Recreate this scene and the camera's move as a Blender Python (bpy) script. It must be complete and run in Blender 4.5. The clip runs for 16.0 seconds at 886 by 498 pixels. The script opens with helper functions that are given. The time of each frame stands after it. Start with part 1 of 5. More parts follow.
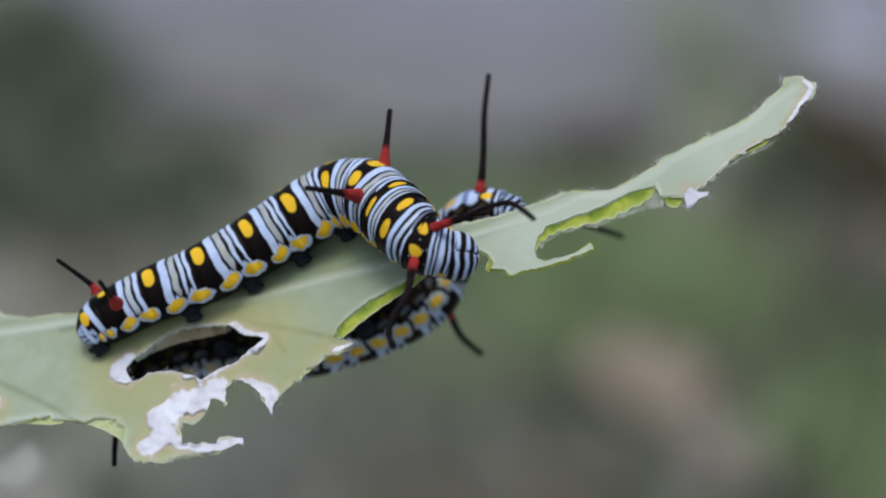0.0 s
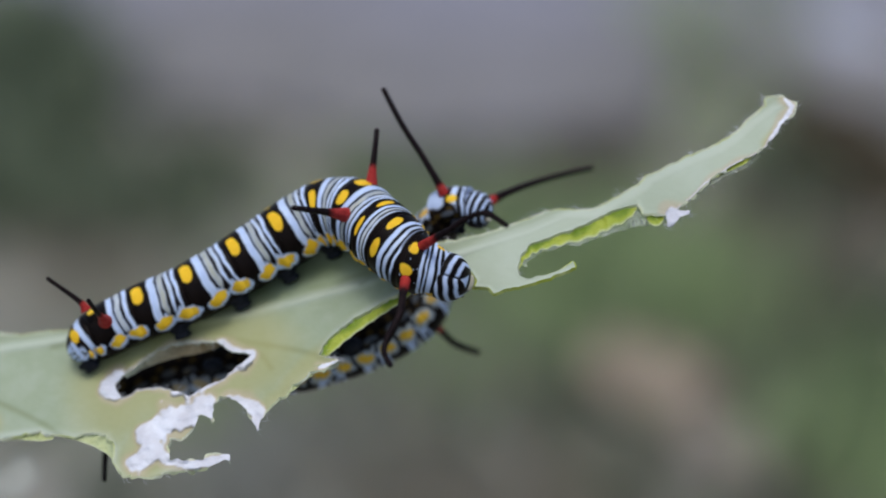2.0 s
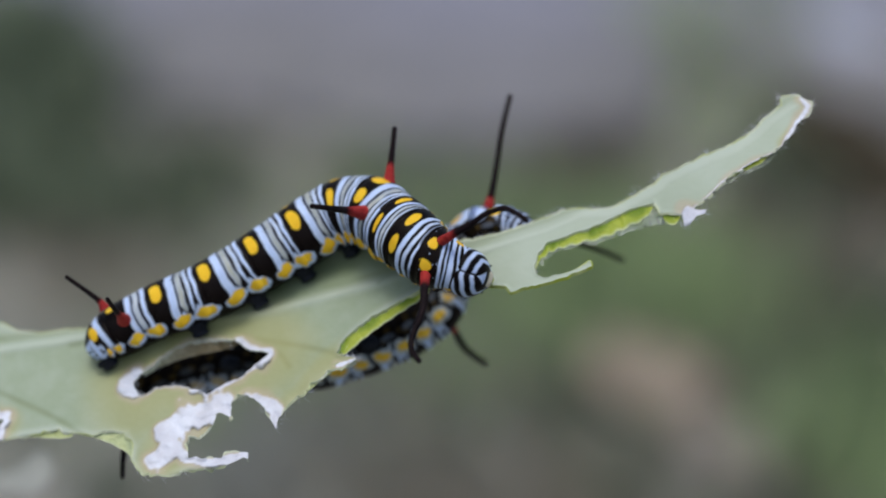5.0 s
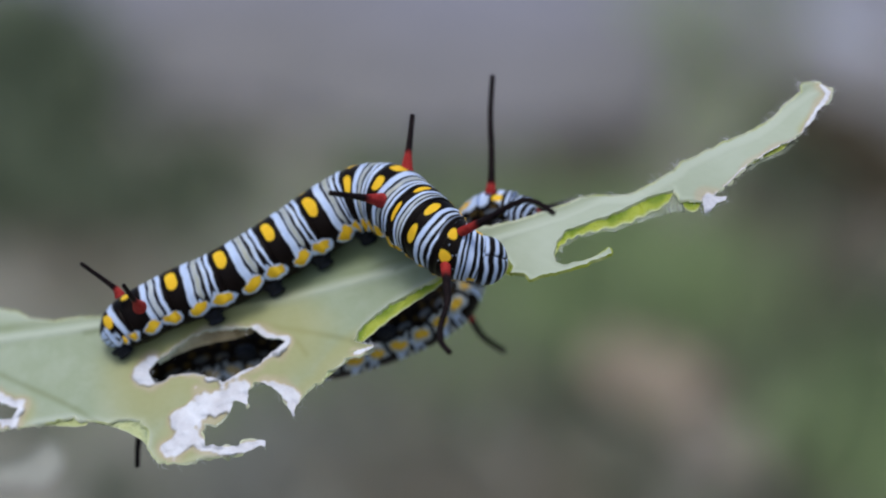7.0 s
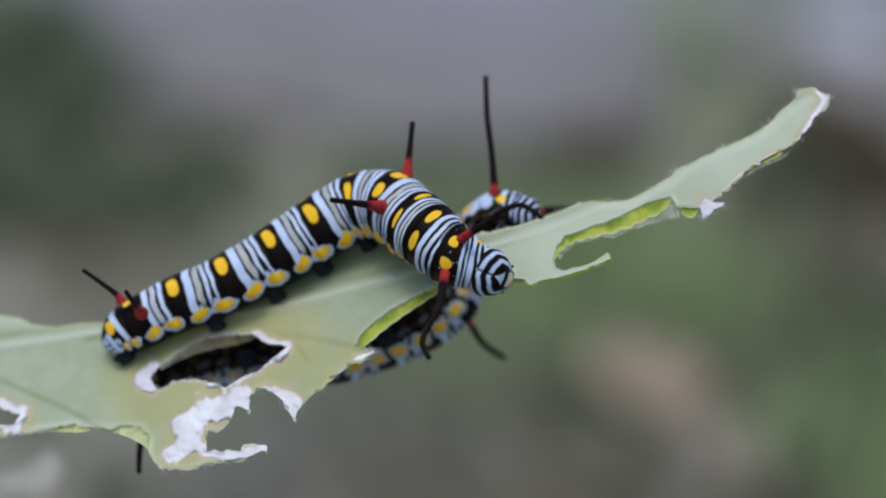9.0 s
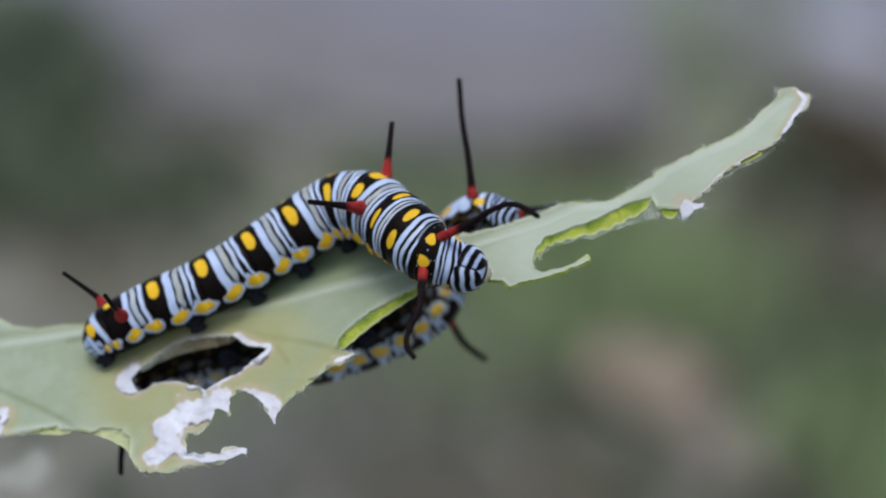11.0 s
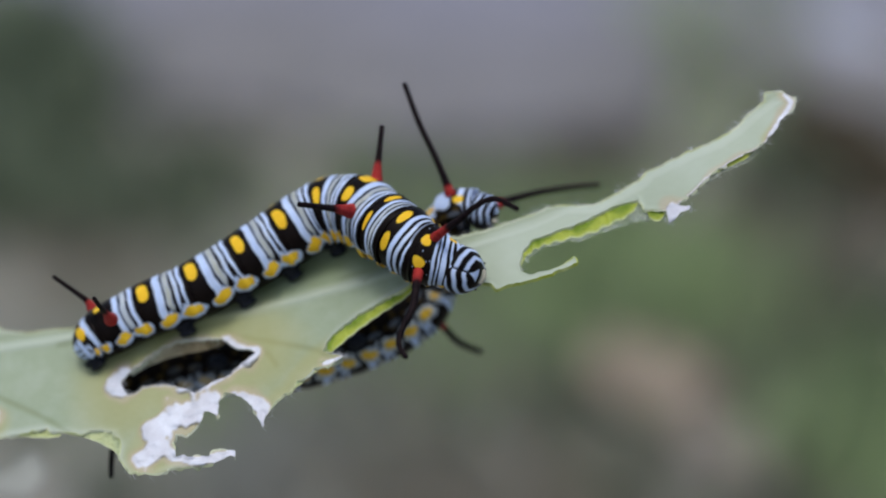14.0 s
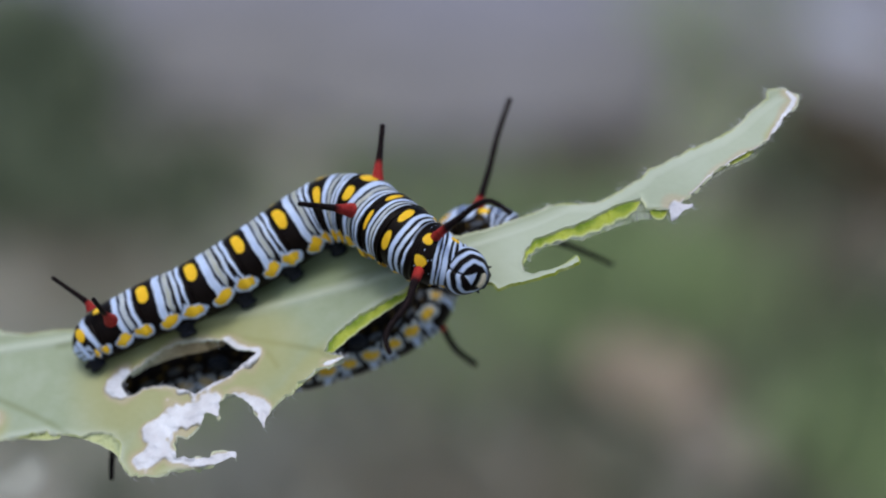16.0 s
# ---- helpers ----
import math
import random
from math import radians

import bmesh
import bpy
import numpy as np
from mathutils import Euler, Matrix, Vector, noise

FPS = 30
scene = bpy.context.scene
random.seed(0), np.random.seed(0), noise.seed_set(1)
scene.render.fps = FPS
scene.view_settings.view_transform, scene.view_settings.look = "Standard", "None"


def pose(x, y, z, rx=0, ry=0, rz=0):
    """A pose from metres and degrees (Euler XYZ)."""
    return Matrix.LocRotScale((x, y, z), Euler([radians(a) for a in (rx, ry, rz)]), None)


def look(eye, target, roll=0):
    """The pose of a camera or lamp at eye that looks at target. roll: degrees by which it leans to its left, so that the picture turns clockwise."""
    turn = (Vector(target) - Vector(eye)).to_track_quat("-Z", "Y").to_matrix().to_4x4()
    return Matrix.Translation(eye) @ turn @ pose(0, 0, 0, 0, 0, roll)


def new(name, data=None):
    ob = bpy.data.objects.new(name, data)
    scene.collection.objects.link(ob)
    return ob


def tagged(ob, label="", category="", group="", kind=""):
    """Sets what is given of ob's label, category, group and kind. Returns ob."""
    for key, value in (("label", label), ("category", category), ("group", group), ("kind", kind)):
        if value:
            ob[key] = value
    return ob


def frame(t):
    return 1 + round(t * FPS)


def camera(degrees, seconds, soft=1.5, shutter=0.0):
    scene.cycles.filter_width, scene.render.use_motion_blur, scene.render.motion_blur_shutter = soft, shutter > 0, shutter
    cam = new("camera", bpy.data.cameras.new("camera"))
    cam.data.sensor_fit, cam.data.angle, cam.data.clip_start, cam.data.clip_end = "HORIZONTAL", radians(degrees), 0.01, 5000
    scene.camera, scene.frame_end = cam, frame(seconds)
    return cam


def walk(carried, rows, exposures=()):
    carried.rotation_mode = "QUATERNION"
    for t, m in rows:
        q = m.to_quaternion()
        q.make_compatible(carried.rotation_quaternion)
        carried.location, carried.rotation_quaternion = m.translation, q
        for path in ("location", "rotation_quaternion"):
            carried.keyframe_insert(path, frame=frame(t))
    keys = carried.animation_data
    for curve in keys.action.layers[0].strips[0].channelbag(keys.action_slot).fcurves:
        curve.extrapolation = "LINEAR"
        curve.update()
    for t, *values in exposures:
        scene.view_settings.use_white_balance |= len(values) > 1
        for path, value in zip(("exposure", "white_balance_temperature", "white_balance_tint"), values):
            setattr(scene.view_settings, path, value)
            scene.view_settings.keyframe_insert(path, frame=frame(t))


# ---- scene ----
# Macro view of two striped caterpillars on a chewed, pale green leaf.
# "Stage" = a frame at the leaf's distance: x right, y up, z towards the lens, in millimetres.
MM = 0.001
DIST = 0.174
PITCH = 20.0
EYE = Vector((0.0, 0.0, 0.56))
CAM_POSE = Matrix.Translation(EYE) @ pose(0, 0, 0, 90 - PITCH)
STAGE = CAM_POSE @ Matrix.Translation((0, 0, -DIST))

cam = camera(24, 16.0, 2.05)
cam.data.dof.use_dof = True
cam.data.dof.focus_distance = DIST - 0.0042
cam.data.dof.aperture_fstop = 11.5
walk(cam, [(0, CAM_POSE), (16, CAM_POSE)], [(0, -0.05, 6260, 6), (16, -0.05, 6260, 6)])

# ---- world and sun: bright, hazy daylight ----
world = bpy.data.worlds.new("world")
scene.world = world
world.use_nodes = True
wn = world.node_tree.nodes
sky = wn.new("ShaderNodeTexSky")
sky.sky_type = "NISHITA"
sky.sun_disc = False
sky.sun_elevation, sky.sun_rotation = radians(73), radians(198)
sky.air_density, sky.dust_density = 0.8, 3.5
wn["Background"].inputs["Strength"].default_value = 0.15
world.node_tree.links.new(sky.outputs[0], wn["Background"].inputs["Color"])
sun = new("sun", bpy.data.lights.new("sun", "SUN"))
sun.data.energy, sun.data.angle, sun.data.color = 1.15, radians(22), (1.0, 0.97, 0.93)
sun.matrix_world = look((-0.17, -0.36, 2.4), (0, 0.17, 0.5))


# ---- node helpers ----
def material(name, rough=0.5, spec=0.5):
    m = bpy.data.materials.new(name)
    m.use_nodes = True
    b = m.node_tree.nodes["Principled BSDF"]
    b.inputs["Roughness"].default_value = rough
    b.inputs["Specular IOR Level"].default_value = spec
    return m, m.node_tree, b


def node(tree, kind, **values):
    n = tree.nodes.new(kind)
    for key, value in values.items():
        if key in n.inputs:
            n.inputs[key].default_value = value
    return n


def mixed(tree, factor, a, b):
    n = tree.nodes.new("ShaderNodeMix")
    n.data_type = "RGBA"
    for socket, value in ((n.inputs[0], factor), (n.inputs[6], a), (n.inputs[7], b)):
        if hasattr(value, "is_linked"):
            tree.links.new(value, socket)
        else:
            socket.default_value = (*value, 1) if isinstance(value, tuple) else value
    return n.outputs[2]


def noise_of(tree, scale, detail=4.0, lo=0.3, hi=0.7, coords="Object"):
    tc = tree.nodes.new("ShaderNodeTexCoord")
    n = node(tree, "ShaderNodeTexNoise", Scale=scale, Detail=detail)
    tree.links.new(tc.outputs[coords], n.inputs["Vector"])
    r = node(tree, "ShaderNodeMapRange")
    r.inputs["From Min"].default_value, r.inputs["From Max"].default_value = lo, hi
    tree.links.new(n.outputs["Fac"], r.inputs["Value"])
    return r.outputs[0]


def attribute(tree, name):
    a = tree.nodes.new("ShaderNodeAttribute")
    a.attribute_name = name
    s = tree.nodes.new("ShaderNodeSeparateColor")
    tree.links.new(a.outputs["Color"], s.inputs[0])
    return [*s.outputs, a.outputs["Alpha"]]


def times(tree, a, k):
    n = tree.nodes.new("ShaderNodeMath")
    n.operation = "MULTIPLY"
    for socket, value in ((n.inputs[0], a), (n.inputs[1], k)):
        if hasattr(value, "is_linked"):
            tree.links.new(value, socket)
        else:
            socket.default_value = value
    return n.outputs[0]


def node_minus(tree, a):
    n = tree.nodes.new("ShaderNodeMath")
    n.operation = "SUBTRACT"
    n.inputs[0].default_value = 1.0
    tree.links.new(a, n.inputs[1])
    return n.outputs[0]


def bump(tree, b, height, strength, distance):
    n = node(tree, "ShaderNodeBump", Strength=strength, Distance=distance)
    tree.links.new(height, n.inputs["Height"])
    tree.links.new(n.outputs[0], b.inputs["Normal"])


# ---- materials ----
def skin_material():
    m, t, b = material("caterpillar_skin", 0.42, 0.07)
    p = attribute(t, "pattern")
    dirt = noise_of(t, 900, 5)
    black = mixed(t, dirt, (0.004, 0.0025, 0.0025), (0.009, 0.006, 0.005))
    white = mixed(t, dirt, (0.50, 0.61, 0.86), (0.63, 0.74, 0.97))
    cream = mixed(t, dirt, (0.37, 0.39, 0.33), (0.54, 0.53, 0.41))
    yellow = mixed(t, dirt, (0.76, 0.44, 0.018), (0.90, 0.585, 0.04))
    c = mixed(t, p[0], black, white)
    c = mixed(t, p[2], c, cream)
    c = mixed(t, p[1], c, yellow)
    t.links.new(c, b.inputs["Base Color"])
    b.inputs["Subsurface Weight"].default_value = 0.0
    bump(t, b, noise_of(t, 2600, 3), 0.15, 0.00004)
    return m


def dark_skin_material():
    m, t, b = material("dark_leg_skin", 0.42, 0.12)
    t.links.new(mixed(t, noise_of(t, 1500, 4), (0.004, 0.005, 0.008), (0.02, 0.023, 0.034)), b.inputs["Base Color"])
    bump(t, b, noise_of(t, 2500, 3), 0.3, 0.00008)
    return m


def filament_material():
    m, t, b = material("filament_skin", 0.6, 0.08)
    p = attribute(t, "pattern")
    fuzz = noise_of(t, 2500, 3)
    dark = mixed(t, fuzz, (0.004, 0.002, 0.003), (0.014, 0.008, 0.009))
    red = mixed(t, fuzz, (0.26, 0.018, 0.018), (0.42, 0.045, 0.04))
    t.links.new(mixed(t, p[0], dark, red), b.inputs["Base Color"])
    bump(t, b, fuzz, 0.4, 0.00008)
    return m


def leaf_material():
    m, t, b = material("leaf_surface", 0.55, 0.2)
    b.inputs["Sheen Weight"].default_value, b.inputs["Sheen Roughness"].default_value = 0.12, 0.5
    p = attribute(t, "pattern")
    cloud = noise_of(t, 130, 5)
    fine = noise_of(t, 1600, 4)
    green = mixed(t, cloud, (0.29, 0.350, 0.230), (0.345, 0.405, 0.285))
    green = mixed(t, times(t, fine, 0.25), green, (0.38, 0.43, 0.33))
    c = mixed(t, times(t, p[2], 1.0), green, (0.475, 0.53, 0.435))
    c = mixed(t, times(t, noise_of(t, 380, 6, 0.45, 0.72), 0.3), c, (0.50, 0.56, 0.48))
    c = mixed(t, times(t, noise_of(t, 75, 4, 0.48, 0.75), 0.38), c, (0.235, 0.285, 0.16))
    # dark vein grooves, plus shade painted in below the first caterpillar's body
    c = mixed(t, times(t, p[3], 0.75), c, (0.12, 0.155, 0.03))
    c = mixed(t, times(t, p[1], 0.7), c, (0.39, 0.37, 0.14))
    crease = noise_of(t, 420, 5, 0.42, 0.62)
    paper = mixed(t, crease, (0.64, 0.64, 0.70), (0.79, 0.81, 0.89))
    ring = times(t, times(t, p[0], 3.4), node_minus(t, p[0]))
    c = mixed(t, ring, c, (0.40, 0.285, 0.10))
    paper = mixed(t, times(t, noise_of(t, 160, 3, 0.45, 0.7), 0.55), paper, (0.45, 0.45, 0.52))
    c = mixed(t, p[0], c, paper)
    t.links.new(c, b.inputs["Base Color"])
    folds = times(t, noise_of(t, 900, 3, 0.3, 0.7), p[0])
    first = node(t, "ShaderNodeBump", Strength=0.5, Distance=0.00025)
    t.links.new(folds, first.inputs["Height"])
    second = node(t, "ShaderNodeBump", Strength=0.2, Distance=0.00006)
    t.links.new(fine, second.inputs["Height"])
    t.links.new(first.outputs[0], second.inputs["Normal"])
    t.links.new(second.outputs[0], b.inputs["Normal"])
    return m


def flesh_material():
    m, t, b = material("cut_leaf_flesh", 0.5, 0.25)
    p = attribute(t, "pattern")
    grain = noise_of(t, 900, 4)
    c = mixed(t, grain, (0.29, 0.36, 0.03), (0.40, 0.45, 0.055))
    c = mixed(t, p[1], c, mixed(t, grain, (0.115, 0.195, 0.008), (0.20, 0.29, 0.02)))
    c = mixed(t, p[2], c, mixed(t, grain, (0.17, 0.13, 0.065), (0.30, 0.25, 0.16)))
    c = mixed(t, p[0], c, (0.60, 0.63, 0.49))
    t.links.new(c, b.inputs["Base Color"])
    bump(t, b, noise_of(t, 1500, 3), 0.6, 0.0002)
    return m


def membrane_material():
    m, t, b = material("clear_leaf_skin", 0.3, 0.5)
    veil = noise_of(t, 700, 5)
    t.links.new(mixed(t, veil, (0.34, 0.40, 0.30), (0.60, 0.64, 0.56)), b.inputs["Base Color"])
    t.links.new(mixed(t, veil, (0.05, 0.05, 0.05), (0.40, 0.40, 0.40)), b.inputs["Alpha"])
    bump(t, b, veil, 0.4, 0.0001)
    return m


def two_tone(name, a, b_, scale, rough=0.85, relief=0.0):
    m, t, b = material(name, rough, 0.25)
    n = noise_of(t, scale, 6)
    c = mixed(t, n, a, b_)
    c = mixed(t, times(t, noise_of(t, scale * 0.13, 3, 0.4, 0.65), 0.45), c, tuple(0.5 * (x + y) for x, y in zip(a, b_)))
    c = mixed(t, times(t, noise_of(t, scale * 9, 4), 0.35), c, tuple(v * 0.55 for v in a))
    t.links.new(c, b.inputs["Base Color"])
    if relief:
        bump(t, b, noise_of(t, scale * 9, 4), 0.6, relief)
    return m


def pavement_material():
    m, t, b = material("concrete", 0.9, 0.25)
    p = attribute(t, "pattern")
    c = mixed(t, noise_of(t, 7.0, 6), (0.205, 0.205, 0.255), (0.305, 0.30, 0.365))
    c = mixed(t, times(t, noise_of(t, 60, 4), 0.3), c, (0.15, 0.15, 0.17))
    drift = times(t, p[0], noise_of(t, 26, 5, 0.15, 0.55))
    c = mixed(t, drift, c, mixed(t, noise_of(t, 12, 5), (0.145, 0.14, 0.125), (0.255, 0.24, 0.235)))
    t.links.new(c, b.inputs["Base Color"])
    bump(t, b, noise_of(t, 60, 4), 0.6, 0.002)
    return m


SKIN, DARK, FILAMENT, LEAF, FLESH, MEMBRANE = skin_material(), dark_skin_material(), filament_material(), leaf_material(), flesh_material(), membrane_material()
SOIL = two_tone("soil", (0.18, 0.19, 0.14), (0.36, 0.34, 0.31), 10.0, 0.95, 0.01)
GRASS = two_tone("grass", (0.265, 0.355, 0.165), (0.385, 0.47, 0.245), 3.0, 0.7)
SHRUB = two_tone("shrub_leaves", (0.095, 0.125, 0.075), (0.18, 0.215, 0.14), 6.0, 0.6)
CONCRETE = pavement_material()
STONE = two_tone("tan_stone", (0.29, 0.235, 0.18), (0.39, 0.31, 0.235), 14.0, 0.9, 0.004)
PINK_STONE = two_tone("pink_stone", (0.26, 0.225, 0.195), (0.34, 0.285, 0.25), 14.0, 0.9, 0.004)
LIGHT_STONE = two_tone("light_stone", (0.36, 0.37, 0.44), (0.46, 0.47, 0.55), 14.0, 0.85, 0.003)
HUMUS = two_tone("dark_humus", (0.032, 0.026, 0.014), (0.075, 0.06, 0.033), 14.0, 0.9, 0.004)
PALE_HORN = two_tone("pale_horn", (0.50, 0.46, 0.36), (0.60, 0.56, 0.44), 900.0, 0.4)
LITTER = two_tone("dry_litter", (0.265, 0.24, 0.185), (0.365, 0.335, 0.275), 9.0, 0.85)
DARK_LITTER = two_tone("dark_litter", (0.13, 0.105, 0.09), (0.20, 0.165, 0.145), 9.0, 0.85)
WITHERED = two_tone("withered_leaf", (0.29, 0.30, 0.27), (0.42, 0.425, 0.39), 150.0, 0.7)
STEM = two_tone("plant_stem", (0.25, 0.30, 0.17), (0.36, 0.40, 0.26), 60.0, 0.6, 0.0003)


# ---- mesh helpers ----
def part(name, mesh, mat, parent, label="", at=(0, 0, 0)):
    """One mesh object under a thing or part; `at` is its origin in the parent's space, in metres."""
    mesh.materials.append(mat)
    ob = new(name, mesh)
    if parent is not None:
        ob.parent = parent
    ob.location = at
    if label:
        ob["label"] = label
    return ob


def mesh_from(name, verts, faces, colours=None, smooth=True):
    me = bpy.data.meshes.new(name)
    me.from_pydata([tuple(v) for v in verts], [], [tuple(f) for f in faces])
    me.polygons.foreach_set("use_smooth", [smooth] * len(me.polygons))
    if colours is not None:
        layer = me.color_attributes.new("pattern", "FLOAT_COLOR", "POINT")
        layer.data.foreach_set("color", (colours if colours.shape[1] == 4 else np.hstack([colours, np.zeros((len(colours), 1))])).astype(np.float32).ravel())
    me.update()
    return me


def thing(name, label, category, group="", kind=""):
    ob = new(name)
    ob.empty_display_size = 0.005
    return tagged(ob, label, category, group, kind)


def grid_faces(nu, nv, wrap=True):
    out = []
    for i in range(nu - 1):
        for j in range(nv if wrap else nv - 1):
            k = (j + 1) % nv
            out.append((i * nv + j, i * nv + k, (i + 1) * nv + k, (i + 1) * nv + j))
    return out


def smooth_step(lo, hi, x):
    s = np.clip((x - lo) / (hi - lo), 0, 1)
    return s * s * (3 - 2 * s)


def catmull(table, u):
    """Values of a table at fractional rows u (array), passing smoothly through the rows."""
    table = np.asarray(table, float)
    u = np.clip(np.asarray(u, float), 0, len(table) - 1)
    i = np.minimum(u.astype(int), len(table) - 2)
    f = (u - i)[:, None]
    p = lambda k: table[np.clip(k, 0, len(table) - 1)]
    a, b, c, d = p(i - 1), p(i), p(i + 1), p(i + 2)
    return 0.5 * (2 * b + (c - a) * f + (2 * a - 5 * b + 4 * c - d) * f ** 2 + (3 * b - a - 3 * c + d) * f ** 3)


def unit(v):
    return v / np.maximum(np.linalg.norm(v, axis=-1, keepdims=True), 1e-9)


def tube(points, radii, rings=40, sides=12, red_to=0.0):
    """A tapered, bent tube through points (mm); its first part is coloured up to red_to."""
    u = np.linspace(0, len(points) - 1, rings)
    c = catmull(points, u)
    r = catmull(np.asarray(radii, float)[:, None], u)[:, 0]
    t = unit(np.gradient(c, axis=0))
    ref = np.array([0.3, 0.2, 0.93])
    n1 = unit(np.cross(t, ref))
    n2 = np.cross(t, n1)
    a = np.linspace(0, 2 * np.pi, sides, endpoint=False)
    wob = 1 + 0.05 * np.sin(np.arange(rings) * 2.1)[:, None] * np.sin(3 * a + 1)[None, :]
    v = c[:, None] + (r[:, None] * wob)[:, :, None] * (np.cos(a)[None, :, None] * n1[:, None] + np.sin(a)[None, :, None] * n2[:, None])
    verts = np.vstack([v.reshape(-1, 3), c[:1], c[-1:] + t[-1:] * r[-1] * 0.7])
    faces = grid_faces(rings, sides)
    e = rings * sides
    faces += [(e, (j + 1) % sides, j) for j in range(sides)]
    faces += [(e + 1, e - sides + j, e - sides + (j + 1) % sides) for j in range(sides)]
    w = np.linspace(0, 1, rings)
    red = np.repeat(1 - smooth_step(red_to * 0.8, red_to * 1.15 + 1e-6, w), sides) if red_to else np.zeros(e)
    col = np.zeros((e + 2, 3))
    col[:e, 0] = red
    col[e, 0] = 1.0 if red_to else 0
    return verts, faces, col


# ---- the leaf ----
def lean_back(p):
    """Points (mm) of the plan, with the leaf's base end swung away from the lens, along the lines of sight."""
    p = np.array(p, float)
    deeper = p[:, 2] - 0.17 * np.maximum(0.0, 1.0 - p[:, 0])
    out = p.copy()
    out[:, :2] *= ((DIST / MM - deeper) / (DIST / MM - p[:, 2]))[:, None]
    out[:, 2] = deeper
    return out


def lean_table(rows):
    p = np.array(rows, float)
    q = lean_back(p[:, :3])
    p[:, 3] *= (DIST / MM - q[:, 2]) / (DIST / MM - p[:, 2])
    p[:, :3] = q
    return p


MIDRIB = [(-65.29, -9.39), (-36.98, -7.5), (-13.4, -4.2), (-3.96, -1.75), (10.19, 2.64), (19.62, 6.65), (31.42, 13.26), (43.21, 19.86)]
SLOPE = 0.7


def rib_height(x):
    return np.interp(x, [p[0] for p in MIDRIB], [p[1] for p in MIDRIB])


def leaf_depth(x, y):
    """How far the blade stands towards the lens: it leans back above the midrib and forward below it."""
    z = SLOPE * (rib_height(x) - y)
    return z + 0.25 * np.sin(x * 0.23 + y * 0.31) + 0.12 * np.sin(x * 0.71 - y * 0.53 + 1.0)


UPPER_EDGE = [(-58.63, -1.41), (-49.88, -2.85), (-43.27, -4.02), (-39.25, -4.81), (-37.29, -5.14), (-35.94, -5.32), (-34.71, -5.93), (-32.37, -6.06), (-28.12, -5.63), (-22.99, -3.99), (-18.27, -2.24), (-13.61, -0.43), (-8.83, 1.1), (-4.02, 1.96), (0.76, 1.76), (4.07, 1.75), (7.39, 2.7), (10.23, 3.6), (11.75, 4.31), (13.99, 4.44), (15.46, 4.34), (17.27, 5.28), (19.44, 6.51), (19.93, 7.13), (23.37, 8.81), (25.78, 9.74), (27.43, 10.84), (28.74, 12.05), (30.11, 13.07), (30.05, 13.81), (31.63, 13.92)]
TIP_EDGE = [(32.41, 13.35), (31.99, 12.37), (30.9, 11.32), (29.71, 9.58), (28.65, 8.91), (26.47, 7.78), (24.57, 6.56), (23.13, 5.16), (22.21, 4.55), (23.24, 4.26), (22.32, 3.66), (21.38, 2.92), (21.2, 4.04), (20.42, 4.15), (19.63, 4.16), (19.16, 5.07)]
BITE_EDGE = [(17.22, 4.47), (14.85, 3.29), (12.02, 2.21), (10.37, 1.6), (9.44, 0.61), (9.04, -0.33), (9.2, -0.98), (9.78, -1.25), (11.4, -0.97), (12.9, -0.37), (13.66, 0.23), (13.86, -0.32), (11.67, -1.2), (9.3, -1.9), (7.22, -2.45), (6.69, -2), (5.59, -1.91), (5.78, -1.35), (5.33, -0.7), (4.04, -0.23), (1.69, -0.52), (-0.42, -2.3), (-2.29, -3.32), (-4.39, -4.53), (-6, -5.81), (-6.86, -6.81), (-7.2, -7.5), (-6.6, -7.68), (-5.34, -7.9)]
LOWER_EDGE = [(-6.6, -8.5), (-8, -9.02), (-9.25, -10.03), (-9.96, -10.92), (-10.92, -11.38), (-11.53, -12.26), (-11.9, -13.39), (-12.49, -12.63), (-13.09, -11.85), (-14.04, -11.24), (-15.26, -10.98), (-15.79, -11.43), (-15.61, -12.83), (-16.56, -12.4), (-17.4, -13.53), (-18.17, -14.13), (-19.29, -13.97), (-19.51, -14.56), (-18.87, -15.58), (-17.24, -15.75), (-15.91, -15.37), (-14.25, -15.28), (-14.4, -15.6), (-15.95, -16.17), (-18.98, -16.42), (-20.73, -17), (-22.57, -16.86), (-23.49, -16.03), (-23.51, -15.02), (-24.26, -13.91), (-25.51, -13.73), (-27.08, -13.99), (-28.22, -13.75), (-28.97, -13.76), (-29.95, -13.55), (-31.33, -13.79), (-33.17, -14.06), (-34.52, -14.38), (-35.87, -14.78), (-38.51, -15.93), (-43, -16.81), (-49.44, -16.37), (-55.33, -14.66)]
HOLE = [(-24.03, -9.88), (-23.54, -9.26), (-22.49, -8.44), (-21.15, -7.44), (-19.31, -6.7), (-17.43, -6.51), (-15.8, -6.59), (-14.81, -7.27), (-13.67, -7.35), (-12.81, -7.57), (-13.63, -8.2), (-15.16, -9.38), (-16.62, -10.02), (-17.98, -10.83), (-18.86, -10.4), (-20.57, -10.19), (-22.23, -10.37), (-22.83, -10.81), (-23.46, -10.95), (-23.87, -10.59), (-24.14, -10.19)]
SMALL_HOLE = [(-37.9, -12.71), (-36.67, -12.52), (-35.49, -12.67), (-34.5, -13.02), (-34.7, -13.63), (-35.8, -13.91), (-37.14, -13.84), (-38.09, -13.33)]
HOLE_LOBE = [(-23.86, -10.68), (-24.62, -10.5), (-24.94, -10.15), (-24.45, -9.53), (-23.73, -9.17)]
